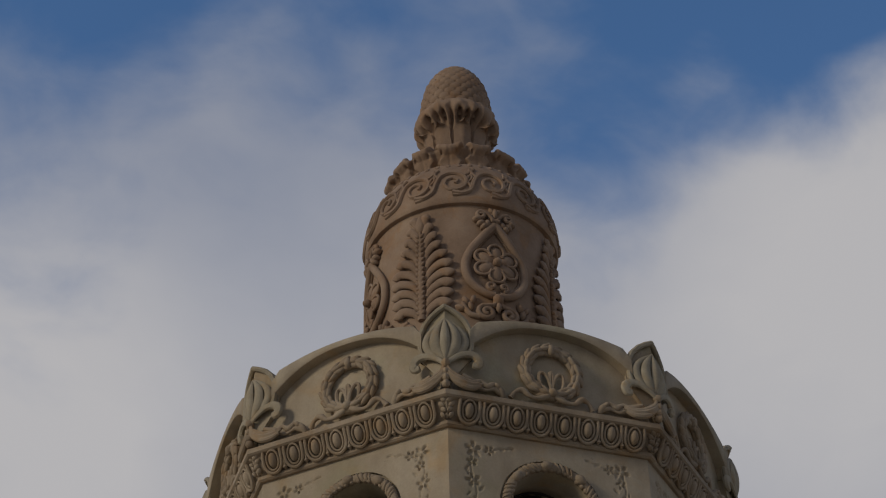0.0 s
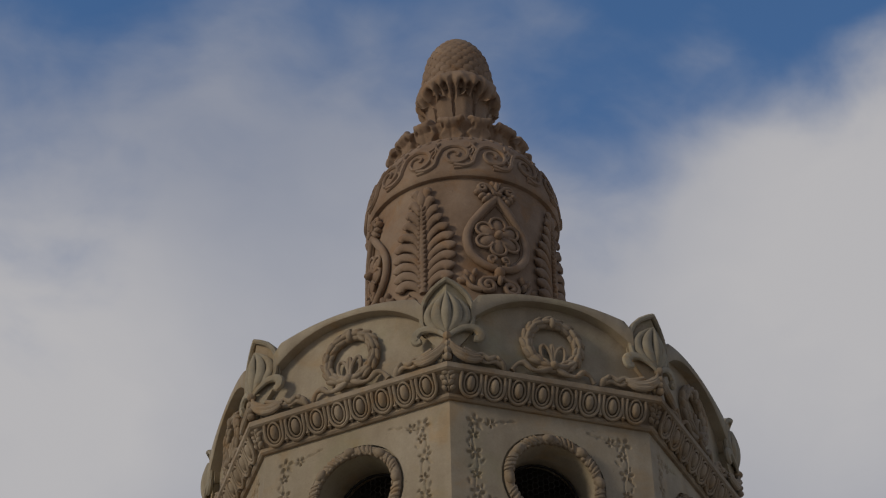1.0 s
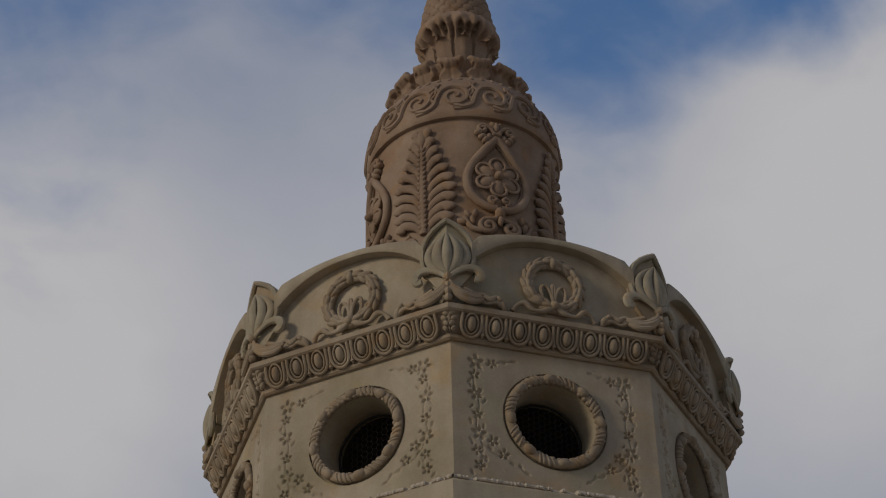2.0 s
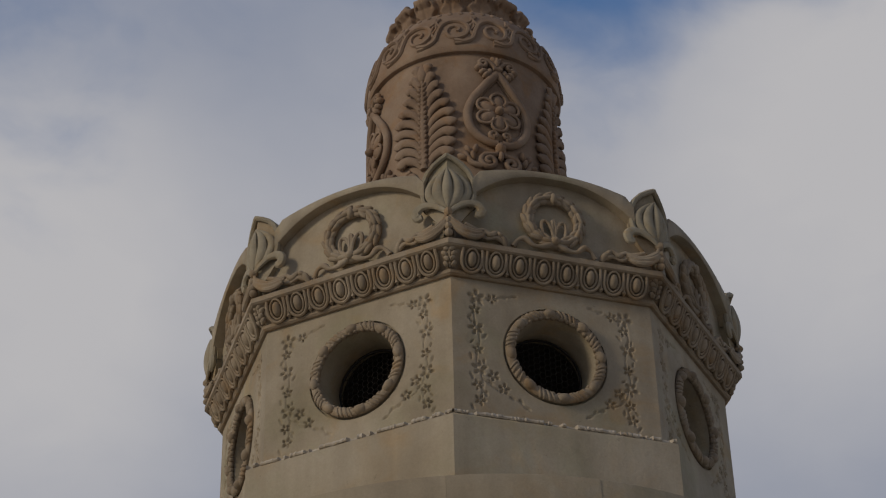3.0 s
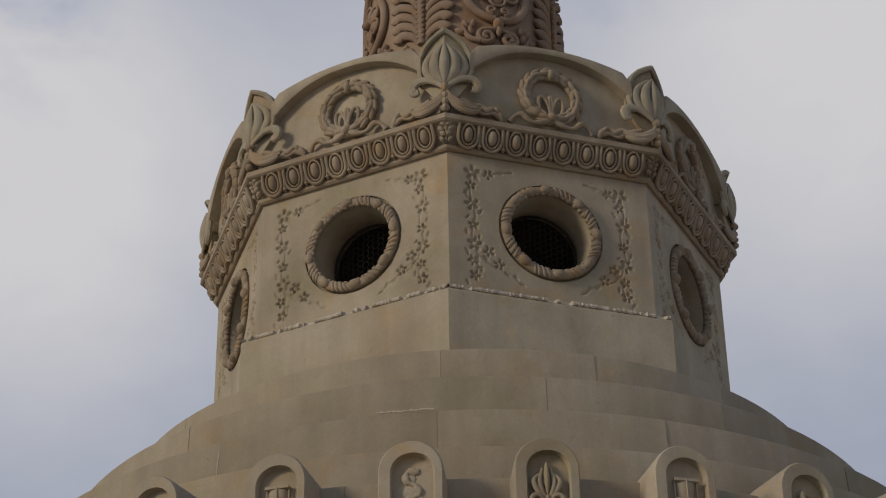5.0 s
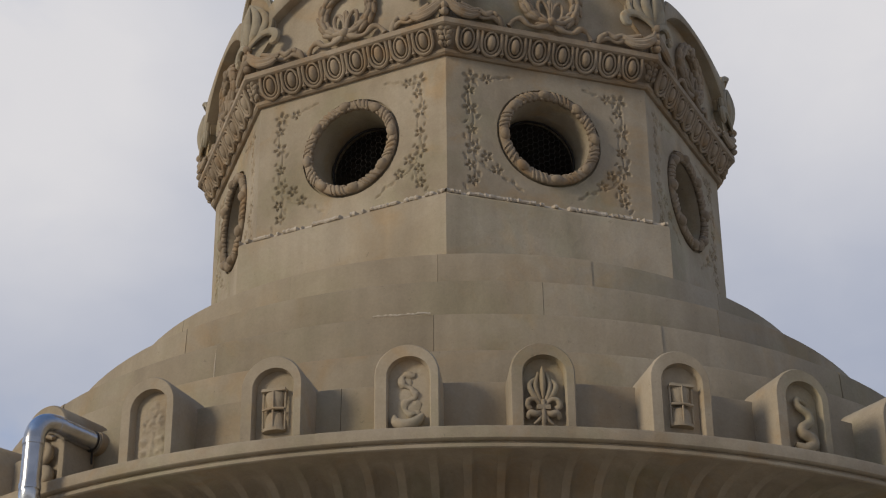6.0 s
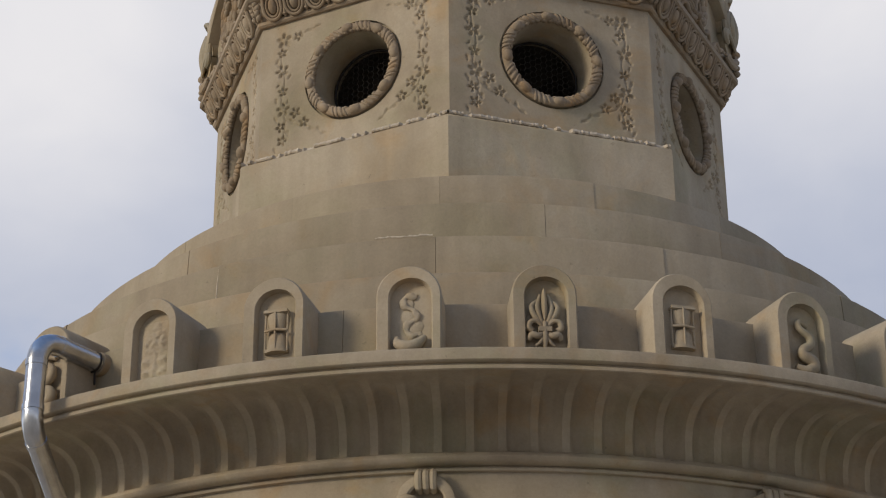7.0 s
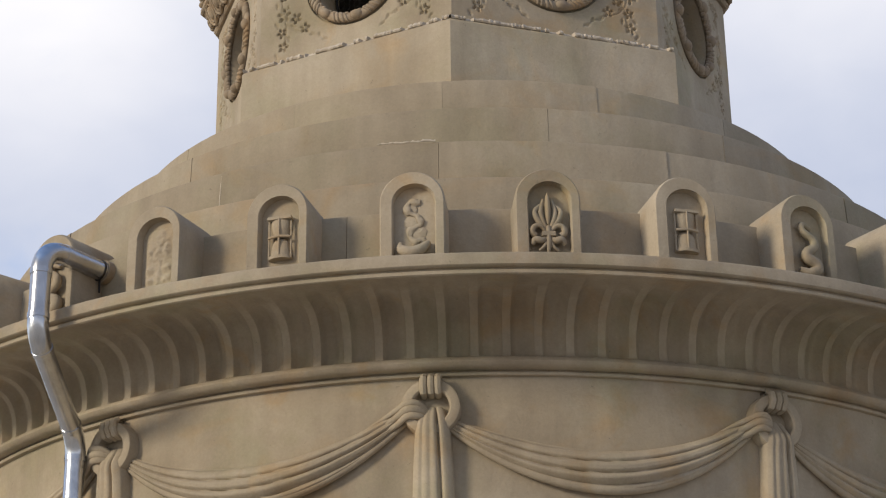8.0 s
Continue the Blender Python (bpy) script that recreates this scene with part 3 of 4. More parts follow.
# ---- downpipe ----
def build_pipe():
    pipe = thing("downpipe", "shiny galvanised steel rainwater pipe over the cornice", "downpipe")
    keys = [Vector(p) for p in ((-1.912, -3.12, up(4.271)), (-2.253, -3.545, up(4.293)), (-2.247, -3.565, up(3.786)), (-2.157, -2.87, up(3.451)), (-2.15, -2.83, up(-1.0)))]
    radius, bend = 0.0545, (0.15, 0.105, 0.105)
    # straight lengths, with rounded elbows between them
    ends = []
    for i in range(1, 4):
        p, a, b = keys[i], (keys[i - 1] - keys[i]).normalized(), (keys[i + 1] - keys[i]).normalized()
        ends.append((p + a * bend[i - 1], p, p + b * bend[i - 1]))
    runs = [(keys[0], ends[0][0]), (ends[0][2], ends[1][0]), (ends[1][2], ends[2][0]), (ends[2][2], keys[4])]
    for a, b in runs:
        part("pipe_length", tube([tuple(a), tuple(a.lerp(b, 0.5)), tuple(b)], radius, sides=24), ZINC, pipe)
    for a, p, b in ends:
        pts = [tuple((1 - t) ** 2 * a + 2 * t * (1 - t) * p + t * t * b) for t in [i / 16 for i in range(17)]]
        part("elbow", tube(pts, radius + 0.0015, sides=24), ZINC, pipe)
        for q, d in ((a, (a - p).normalized()), (b, (b - p).normalized())):
            part("joint_collar", tube([tuple(q - d * 0.014), tuple(q + d * 0.016)], radius + 0.004, sides=24), ZINC, pipe)
    d = (keys[1] - keys[0]).normalized()
    c = keys[0] + d * 0.155
    part("strap", tube([tuple(c), tuple(c + d * 0.010)], radius + 0.004, sides=24), IRON, pipe, "rusty wire strap")
    part("strap_tail", tube([tuple(c + Vector((0, 0, -0.04))), tuple(c + Vector((0.005, -0.01, -0.13)))], 0.006, sides=6), IRON, pipe)
    bm = tube([tuple(keys[0] - d * 0.25), tuple(keys[0] + d * 0.14)], 0.066, sides=20)
    part("stone_spout", bm, STONE, pipe, "short round stone spout")
    return pipe


build_pipe()


# ---- the octagonal lantern ----
COS = math.cos(radians(22.5))
SIDE = 1.9 * math.sin(radians(22.5))


def oct_point(r, k, z):
    return ring_point(r, OCT + 45 * k, z)


def fold(bm, deg, r, z):
    """Bends relief space round a corner of the octagon that stands at deg."""
    v0 = ring_point(r, deg, 0)
    right, left = (ring_point(r, deg + 45, 0) - v0).normalized(), (ring_point(r, deg - 45, 0) - v0).normalized()
    n_r, n_l = ring_point(1, deg + 22.5, 0), ring_point(1, deg - 22.5, 0)
    for v in bm.verts:
        x, y, h = v.co
        w = min(1, max(0, 0.5 + x / 0.12))
        n = n_r * w + n_l * (1 - w)
        # past the corner the height works along the corner's own direction
        v.co = v0 + (right * x if x >= 0 else left * -x) + n * h + Vector((0, 0, z + y))
    return bm


def flower_marks():
    """Sunk petals and leaves of the climbing sprays: (u, z, length, width, turn, depth)."""
    rng = random.Random(11)
    marks = []

    def bloom(u, z, r=0.030, petals=5):
        a0 = rng.uniform(0, 360)
        for i in range(petals):
            a = a0 + 360 * i / petals
            marks.append((u + r * 0.95 * math.cos(radians(a)), z + r * 0.95 * math.sin(radians(a)), r * 0.60, r * 0.36, a, 0.019))

    def leaf(u, z, a, r=0.030):
        marks.append((u, z, r * 0.8, r * 0.32, a, 0.012))

    def stem(keys):
        pts = curve(*keys, n=7)
        for (x0, y0), (x1, y1) in zip(pts, pts[1:]):
            marks.append(((x0 + x1) / 2, (y0 + y1) / 2, math.hypot(x1 - x0, y1 - y0) * 0.75, 0.0055, math.degrees(math.atan2(y1 - y0, x1 - x0)), 0.008))
    for s in (-1, 1):
        c = 0.55 if s < 0 else 0.525
        stem([(s * c, 7.47), (s * (c + 0.02), 7.33), (s * (c - 0.015), 7.15), (s * (c + 0.012), 6.98), (s * (c - 0.03), 6.82), (s * c, 6.66)])
        stem([(s * c, 7.5), (s * 0.45, 7.485), (s * 0.36, 7.51), (s * 0.26, 7.53)])
        stem([(s * (c - 0.02), 6.86), (s * 0.44, 6.79), (s * 0.33, 6.75), (s * 0.2, 6.66)])
        bloom(s * c, 7.485, 0.040)
        bloom(s * 0.435, 7.487, 0.026)
        leaf(s * 0.35, 7.51, 10 * s)
        leaf(s * 0.28, 7.53, -12 * s)
        for z, r in ((7.385, 0.026), (7.24, 0.036), (7.075, 0.026), (6.93, 0.036), (6.80, 0.026), (6.69, 0.028)):
            bloom(s * (c + rng.uniform(-0.012, 0.012)), z, r)
            leaf(s * c + rng.choice((-0.05, 0.05)), z - 0.06, rng.uniform(40, 140))
            leaf(s * c + rng.choice((-0.04, 0.04)), z + 0.055, rng.uniform(40, 140), 0.024)
        for u, z in ((0.445, 6.885), (0.375, 6.795)):
            bloom(s * u, z, 0.028)
        for u, z, a in ((0.47, 6.83, 40), (0.32, 6.73, 30), (0.26, 6.715, 60), (0.22, 6.672, 20)):
            leaf(s * u, z, a * s)
    return marks


def wall_panel():
    """One side of the lantern: a dense sheet with sunk sprays and a round hole."""
    nu, nv, z0, z1 = 200, 232, 5.80, 7.645
    us = np.linspace(-SIDE, SIDE, nu + 1)
    zs = np.linspace(z0, z1, nv + 1)
    u, z = np.meshgrid(us, zs)
    h = np.zeros_like(u)
    for cu, cz, a, b, deg, d in flower_marks():
        c, s = math.cos(radians(deg)), math.sin(radians(deg))
        x, y = ((u - cu) * c + (z - cz) * s) / a, (-(u - cu) * s + (z - cz) * c) / b
        h = np.minimum(h, -d * np.clip(1.25 - x * x - y * y, 0, 0.75) / 0.75)
    rr = np.hypot(u, z - 7.10)
    keep = rr > 0.372
    edge = np.clip((SIDE - np.abs(u)) / 0.02, 0, 1)
    h = h * edge
    bm = bmesh.new()
    verts = {}
    for j in range(nv):
        for i in range(nu):
            if not (keep[j, i] and keep[j + 1, i + 1] and keep[j, i + 1] and keep[j + 1, i]) and (rr[j, i] + rr[j + 1, i + 1]) / 2 < 0.372:
                continue
            quad = []
            for q in ((j, i), (j, i + 1), (j + 1, i + 1), (j + 1, i)):
                if q not in verts:
                    k = max(1.0, 0.372 / max(1e-6, rr[q])) if rr[q] < 0.3775 else 1.0
                    verts[q] = bm.verts.new((u[q] * k, 7.10 + (z[q] - 7.10) * k, h[q]))
                quad.append(verts[q])
            bm.faces.new(quad)
    return bm


def oculus_frame():
    """Ring of leaf and bead round the window."""
    bm = tube([(x, y, 0.006) for x, y in arc((0, 0), 0.325, 0, 360, 72)[:-1]], 0.034, sides=8, flat=0.75, closed=True)
    return bm


def oculus_beads():
    bm = bmesh.new()
    rng = random.Random(3)
    for k in range(40):
        a = 9 * k + rng.uniform(-1.5, 1.5)
        blob((0.299 * math.cos(radians(a)), 0.299 * math.sin(radians(a)), 0.010), (0.014, 0.021, 0.022), bm, a, 8, 5)
    for k in range(16):
        a = 360 * k / 16 + 6
        p = (0.325 * math.cos(radians(a)), 0.325 * math.sin(radians(a)), 0.020)
        if k % 2 == 0:
            blob(p, (0.048, 0.034, 0.036), bm, a + 90 + rng.uniform(-8, 8), 12, 8)
        else:
            for d, w in ((-8.5, 0.012), (-3.5, 0.018), (3.0, 0.018), (8.5, 0.012)):
                q = (0.325 * math.cos(radians(a + d)), 0.325 * math.sin(radians(a + d)), 0.014)
                blob(q, (0.046, w, 0.026), bm, a + 32 + d, 9, 6)
    return bm


def window_reveal():
    bm = bmesh.new()
    rows = []
    for r, z in ((0.39, -0.012), (0.386, -0.028), (0.352, -0.028), (0.348, 0.004), (0.312, 0.01), (0.296, -0.02), (0.290, -0.09), (0.286, -0.17), (0.284, -0.30), (0.300, -0.31)):
        rows.append([bm.verts.new((r * math.cos(2 * math.pi * k / 64), r * math.sin(2 * math.pi * k / 64), z)) for k in range(64)])
    for a, b in zip(rows, rows[1:]):
        for k in range(64):
            bm.faces.new((a[k], a[(k + 1) % 64], b[(k + 1) % 64], b[k]))
    return bm


def window_grille():
    """Wire netting of hexagons in an iron ring."""
    bm = tube([(x, y, -0.25) for x, y in arc((0, 0), 0.274, 0, 360, 48)[:-1]], 0.009, sides=6, closed=True)
    step = 0.026
    for i in range(-9, 10):
        for j in range(-11, 12):
            x, y = i * step * 1.5 * 1.0, (j + 0.5 * (i % 2)) * step * 1.732
            pts = [(x + step * math.cos(radians(60 * k)), y + step * math.sin(radians(60 * k)), -0.25) for k in (0, 1, 2, 3)]
            for p, q in zip(pts, pts[1:]):
                if math.hypot(p[0], p[1]) < 0.274 and math.hypot(q[0], q[1]) < 0.274:
                    tube([p, q], 0.0015, bm, 4)
    return bm


def build_lantern():
    lan = thing("lantern", "octagonal beige limestone lantern with round windows", "lantern")
    # facing blocks under the two front sides, stopping at the corners
    bm = bmesh.new()
    rows = []
    for r, z in ((2.045, 5.8), (2.043, 6.47), (2.036, 6.488), (2.022, 6.499), (1.90, 6.512)):
        ends = [oct_point(r, k, up(z)) for k in (-1, 0, 1)]
        back = [oct_point(1.80, k, up(z)) for k in (1, 0, -1)]
        rows.append([bm.verts.new(p) for p in ends + back])
    for a, b in zip(rows, rows[1:]):
        for i in range(6):
            bm.faces.new((a[i], a[(i + 1) % 6], b[(i + 1) % 6], b[i]))
    bm.faces.new(rows[-1])
    part("plinth", bm, DOME, lan, smooth=30)
    # floor and ceiling close the room; their dark colour stands for its shade
    part("inner_floor", lathe([(1.88, up(6.5)), (1.0, up(6.5)), (0.02, up(6.5))], 8, OCT), SHADE_LINING, lan, "stone floor coloured dark for the shade inside", smooth=30)
    part("inner_ceiling", lathe([(1.88, up(7.7)), (1.0, up(7.72)), (0.02, up(7.72))], 8, OCT), SHADE_LINING, lan, "stone ceiling coloured dark for the shade inside", smooth=30)
    part("roof", lathe([(2.0, up(7.85)), (1.95, up(7.9)), (0.7, up(8.25))], 8, OCT), STONE, lan, smooth=30)
    rough = bmesh.new()
    rng = random.Random(8)
    for k in (-1, 0):
        a, b = oct_point(2.026, k, up(6.507)), oct_point(2.026, k + 1, up(6.507))
        along, out = (b - a).normalized(), ring_point(1, OCT + 22.5 + 45 * k, 0)
        cuts, rows = int((b - a).length / 0.012), []
        gap = 0
        for i in range(cuts + 1):
            gap = rng.randint(2, 6) if gap <= 0 and rng.random() < 0.10 else gap - 1
            deep = -0.028 if gap > 0 else rng.uniform(-0.003, 0.007)
            low, high = rng.uniform(-0.016, -0.009), rng.uniform(0.012, 0.024)
            p = a + along * (0.012 * i)
            rows.append([rough.verts.new(p + out * (h + deep) + Vector((0, 0, z))) for h, z in ((-0.05, low), (0.010, low), (0.016, low * 0.3), (0.010, high * 0.7), (-0.012, high), (-0.12, high + 0.004))])
        for u, v in zip(rows, rows[1:]):
            for j in range(5):
                rough.faces.new((u[j], v[j], v[j + 1], u[j + 1]))
    part("mortar_line", rough, MORTAR, lan, "crumbling white mortar line", smooth=20)
    first = None
    meshes = {}
    for deg in FACES:
        m = frame_at(deg, 1.9 * COS, EYE)
        w = frame_at(deg, 1.9 * COS, up(7.10))
        if first is None:
            first = part("wall_panel", wall_panel(), STONE, lan, "smooth stone panel with sunk flower sprays", smooth=60)
            first.matrix_basis = m
            win = new("round_window")
            win.parent, win.matrix_basis = lan, w
            win["label"] = "round window with a leaf and bead frame"
            for name, bm, mat in (("window_frame", oculus_frame(), CARVED), ("bead_moulding", oculus_beads(), CARVED), ("reveal", window_reveal(), STONE), ("grille", window_grille(), IRON)):
                meshes[name] = part(name, bm, mat, win, smooth=60)
        else:
            again(first, m)
            win = new("round_window")
            win.parent, win.matrix_basis = lan, w
            win["label"] = "round window with a leaf and bead frame"
            for name, ob in meshes.items():
                again(ob, Matrix.Identity(4), win)
    # cornice: fillet, egg and dart, upper fillet
    cor = part("cornice", lathe([(1.895, up(7.62)), (1.925, up(7.618)), (1.94, up(7.63)), (1.94, up(7.655)), (1.925, up(7.662)), (1.935, up(7.68)), (1.955, up(7.70)), (1.985, up(7.745)), (2.0, up(7.785)), (2.035, up(7.79)), (2.05, up(7.80)), (2.05, up(7.838)), (2.04, up(7.845)), (1.8, up(7.85))], 8, OCT), CARVED, lan, smooth=25)
    egg = husk = dart = None
    lean = Matrix.Rotation(radians(27), 4, "X")
    for deg in FACES:
        for k in range(8):
            m = frame_at(deg, 1.835, up(7.728)) @ Matrix.Translation((-0.602 + 0.172 * k, 0, 0)) @ lean
            if egg is None:
                egg = part("egg", blob((0, 0.0, 0.004), (0.033, 0.056, 0.034), None, 0, 14, 10), CARVED, cor)
                bm = bmesh.new()
                tube([(x, y, 0.010) for x, y in arc((0, 0.0), 0.047, 0, 360, 26, 0.070)[:-1]], 0.0085, bm, 7, 1.2, True)
                bow = [(x, y, 0.010) for x, y in arc((0, -0.012), 0.070, 180, 360, 14, 0.080)]
                tube([(-0.068, 0.070, 0.004), (-0.071, 0.03, 0.010)] + bow + [(0.071, 0.03, 0.010), (0.068, 0.070, 0.004)], 0.0125, bm, 8, 1.2)
                husk = part("husk", bm, CARVED, cor)
                bm = tube([(0, 0.06, -0.004), (0, 0.0, 0.004), (0, -0.050, 0.012), (0, -0.066, 0.012), (0, -0.090, 0.004)], [0.011, 0.007, 0.007, 0.018, 0.004], sides=6)
                dart = part("dart", bm, CARVED, cor)
                for o in (egg, husk):
                    o.matrix_basis = m
                dart.matrix_basis = m @ Matrix.Translation((0.086, 0, 0))
            else:
                again(egg, m)
                again(husk, m)
                if k < 7:
                    again(dart, m @ Matrix.Translation((0.086, 0, 0)))
        bm = bmesh.new()
        for s in (-1, 1):
            for i in range(4):
                blob((s * (0.022 + 0.012 * (i % 2)), 0.05 - 0.034 * i, 0.0), (0.026, 0.017, 0.022), bm, s * 40, 8, 5)
        tube([(0, 0.07, 0.0), (0, -0.07, -0.02)], 0.012, bm, 6)
        for v in bm.verts:
            v.co.z += 0.36 * v.co.y
        part("corner_leaf", fold(bm, deg - 22.5, 1.985, up(7.735)), CARVED, cor)
    return lan


# ---- the crown of arched panels over the lantern ----
CREST = 2.036    # how far out the corner crests stand


def crown_top(u):
    """Height of the panel's upper edge."""
    return 8.522 - 0.094 * (abs(u) / 0.56) ** 2.1


def ribbon(keys, wide, bm):
    pts = curve(*keys, n=6)
    n = len(pts)
    return tube(pts, [wide * (0.9 + 0.22 * math.sin(i * 0.45)) for i in range(n)], bm, 8, 0.9)


def wreath_leaves():
    """Places of the leaves round a wreath: x, y, height and turn."""
    rng = random.Random(2)
    out = []
    for k in range(16):
        a = 100 + 152 * (k % 8) / 7 if k < 8 else 80 - 152 * (k % 8) / 7
        s = 1 if k < 8 else -1
        for off, tilt in ((0.024, 17), (-0.024, -17), (0, 0)):
            r = 0.190 + off
            out.append((r * math.cos(radians(a)), r * math.sin(radians(a)), 0.040 + rng.uniform(-0.006, 0.008) - abs(off) * 0.45, a + s * (90 + tilt * s) + rng.uniform(-8, 8)))
    return out


def build_crown():
    crown = thing("crown_parapet", "octagonal crown of arched stone panels with lily crests", "parapet")
    half = 2.045 * math.sin(radians(22.5))
    apo = 2.045 * COS
    outline = [(-half + 0.0, 7.84), (half, 7.84), (half, 8.30), (half - 0.16, 8.30), (half - 0.2, 8.33), (0.575, 8.372)]
    tops = [(0.56 - 1.12 * i / 24, crown_top(0.56 - 1.12 * i / 24)) for i in range(25)]
    outline += tops + [(-0.575, 8.372), (-half + 0.2, 8.33), (-half + 0.16, 8.30), (-half, 8.30)]
    items = {}

    def keep(name, bm, mat, label=""):
        items[name] = part(name, bm, mat, crown, label, smooth=50)
    for deg in FACES:
        m = frame_at(deg, apo, EYE)
        if not items:
            keep("arched_panel", slab(outline, -0.26, -0.085), STONE)
            # archivolt: a plain band along the arch, standing proud of the panel
            bm = bmesh.new()
            rows = []
            for i in range(41):
                u = -0.60 + 1.2 * i / 40
                t = min(1, abs(u) / 0.60)
                lo = 8.478 - 0.252 * t ** 2.4
                hi = crown_top(u) - (0.0 if t < 0.9 else (t - 0.9) * 0.6)
                rows.append([bm.verts.new(p) for p in ((u, lo, -0.09), (u, lo - 0.004, -0.006), (u, lo + 0.006, 0.0), (u, hi - 0.006, 0.0), (u, hi + 0.002, -0.008), (u, hi + 0.002, -0.06))])
            for a, b in zip(rows, rows[1:]):
                for j in range(5):
                    bm.faces.new((a[j], b[j], b[j + 1], a[j + 1]))
            bm.faces.new(rows[0])
            bm.faces.new(rows[-1][::-1])
            keep("archivolt", bm, STONE)
            bm = tube([(x, y, 0.016) for x, y in arc((0, 0), 0.190, 0, 360, 40)[:-1]], 0.040, sides=8, flat=0.9, closed=True)
            for v in bm.verts:
                v.co += Vector((0.005, 8.145, -0.08))
            keep("wreath", bm, CARVED, "carved leaf wreath tied with a bow")
            for x, rot, L, wide in ((-0.048, 14, 0.092, 0.038), (0.048, -14, 0.096, 0.038), (0.0, 0, 0.066, 0.012), (-0.10, 64, 0.06, 0.024), (0.105, -62, 0.06, 0.024)):
                pts = [(p[0], p[1], -0.045) for p in arc((0, 0), wide, 0, 360, 16, L)[:-1]]
                bm = tube(pts, 0.0145, sides=7, closed=True)
                bm.transform(Matrix.Translation((x, 8.078 - abs(x) * 0.75, 0)) @ Matrix.Rotation(radians(rot), 4, "Z"))
                keep("bow_loop" if not items.get("bow_loop") else "bow_loop%d" % len(items), bm, CARVED)
            keep("bow_knot", blob((0.0, 7.965, -0.04), (0.040, 0.034, 0.045)), CARVED)
            keep("wreath_tie", blob((0.004, 8.325, -0.03), (0.026, 0.046, 0.030)), CARVED)
            for s in (-1, 1):
                bm = bmesh.new()
                ribbon([(s * 0.02, 7.945, -0.04), (s * 0.09, 7.91, -0.04), (s * 0.16, 7.905, -0.035), (s * 0.215, 7.95, -0.04), (s * 0.265, 7.935, -0.045), (s * 0.30, 7.885, -0.06)], 0.021, bm)
                keep("ribbon_right" if s > 0 else "ribbon_left", bm, CARVED)
                bm = bmesh.new()
                ribbon([(s * 0.35, 7.88, -0.07), (s * 0.375, 7.93, -0.05), (s * 0.42, 7.962, -0.045), (s * 0.47, 7.935, -0.045), (s * 0.52, 7.965, -0.04), (s * 0.57, 7.945, -0.035), (s * 0.66, 7.975, -0.02)], 0.022, bm)
                ribbon([(s * 0.37, 7.90, -0.06), (s * 0.42, 7.925, -0.05), (s * 0.49, 7.905, -0.05), (s * 0.55, 7.925, -0.045), (s * 0.64, 7.93, -0.03)], 0.018, bm)
                blob((s * 0.40, 7.95, -0.05), (0.032, 0.020, 0.03), bm, 40 * s)
                keep("streamer_right" if s > 0 else "streamer_left", bm, CARVED)
            for o in items.values():
                o.matrix_basis = m
        else:
            for o in list(items.values()):
                again(o, m)
    leaf = None
    for w in [o for o in crown.children if o.name.startswith("wreath") and "tie" not in o.name]:
        for x, y, h, deg in wreath_leaves():
            m = Matrix.Translation((x + 0.005, y + 8.145, h - 0.08)) @ Matrix.Rotation(radians(deg), 4, "Z")
            if leaf is None:
                leaf = part("leaf", blob((0, 0, 0), (0.060, 0.021, 0.022), None, 0, 8, 6), CARVED, w)
                leaf.matrix_basis = m
            else:
                again(leaf, m, w)
    for o in crown.children:
        if o.name.startswith(("ribbon", "streamer")):
            o.name = o.name.split("_")[0]
        if o.name.startswith("bow_loop"):
            o.name = "bow_loop"
    for k in range(8):
        deg = OCT + 45 * k
        # pointed plate behind the lily
        side = [(0.176, 8.15), (0.205, 8.225), (0.214, 8.305), (0.204, 8.38), (0.172, 8.447), (0.118, 8.50), (0.055, 8.537), (0.0, 8.558)]
        bm = bmesh.new()
        for o in (-1, 1):
            strip = [(x * o, y) for x, y in side]
            prev = None
            for x, y in strip:
                lo = 7.86 + 0.285 * min(1, abs(x) / 0.2)
                col = [bm.verts.new((x, lo, -0.16)), bm.verts.new((x, lo, -0.035)), bm.verts.new((x, y - 0.004, -0.03)), bm.verts.new((x * 0.99, y, -0.036)), bm.verts.new((x, y, -0.16))]
                if prev:
                    for j in range(4):
                        bm.faces.new((prev[j], col[j], col[j + 1], prev[j + 1]))
                prev = col
        bmesh.ops.remove_doubles(bm, verts=bm.verts, dist=0.0005)
        crest = part("crest", fold(bm, deg, CREST, EYE), STONE, crown, "pointed corner crest with a lily bud")
        bm = bmesh.new()
        for o in (-1, 1):
            tube([(x * 0.93 * o, y - 0.022, -0.012) for x, y in side[0:]], 0.020, bm, 7)
        part("crest_rim", fold(bm, deg, CREST, EYE), GREENISH, crest)
        part("bud", fold(blob((0, 8.26, -0.03), (0.140, 0.165, 0.028), None, 0, 14, 10), deg, CREST, EYE), GREENISH, crest)
        for w, fat in ((0.0, 0.032), (-0.078, 0.034), (0.078, 0.034), (-0.148, 0.026), (0.148, 0.026)):
            pts = []
            for i in range(15):
                t = i / 14
                sx = math.sin(math.pi * t ** 0.98)
                pts.append((w * sx ** 0.8, 8.085 + 0.350 * t, -0.012 + 0.026 * math.sin(math.pi * t) * (1 - (w / 0.2) ** 2)))
            bm = tube(pts, [0.004 + fat * math.sin(math.pi * (i / 14) ** 0.75) ** 0.8 for i in range(15)], sides=8, flat=0.55)
            part("petal", fold(bm, deg, CREST, EYE), GREENISH, crest, smooth=70)
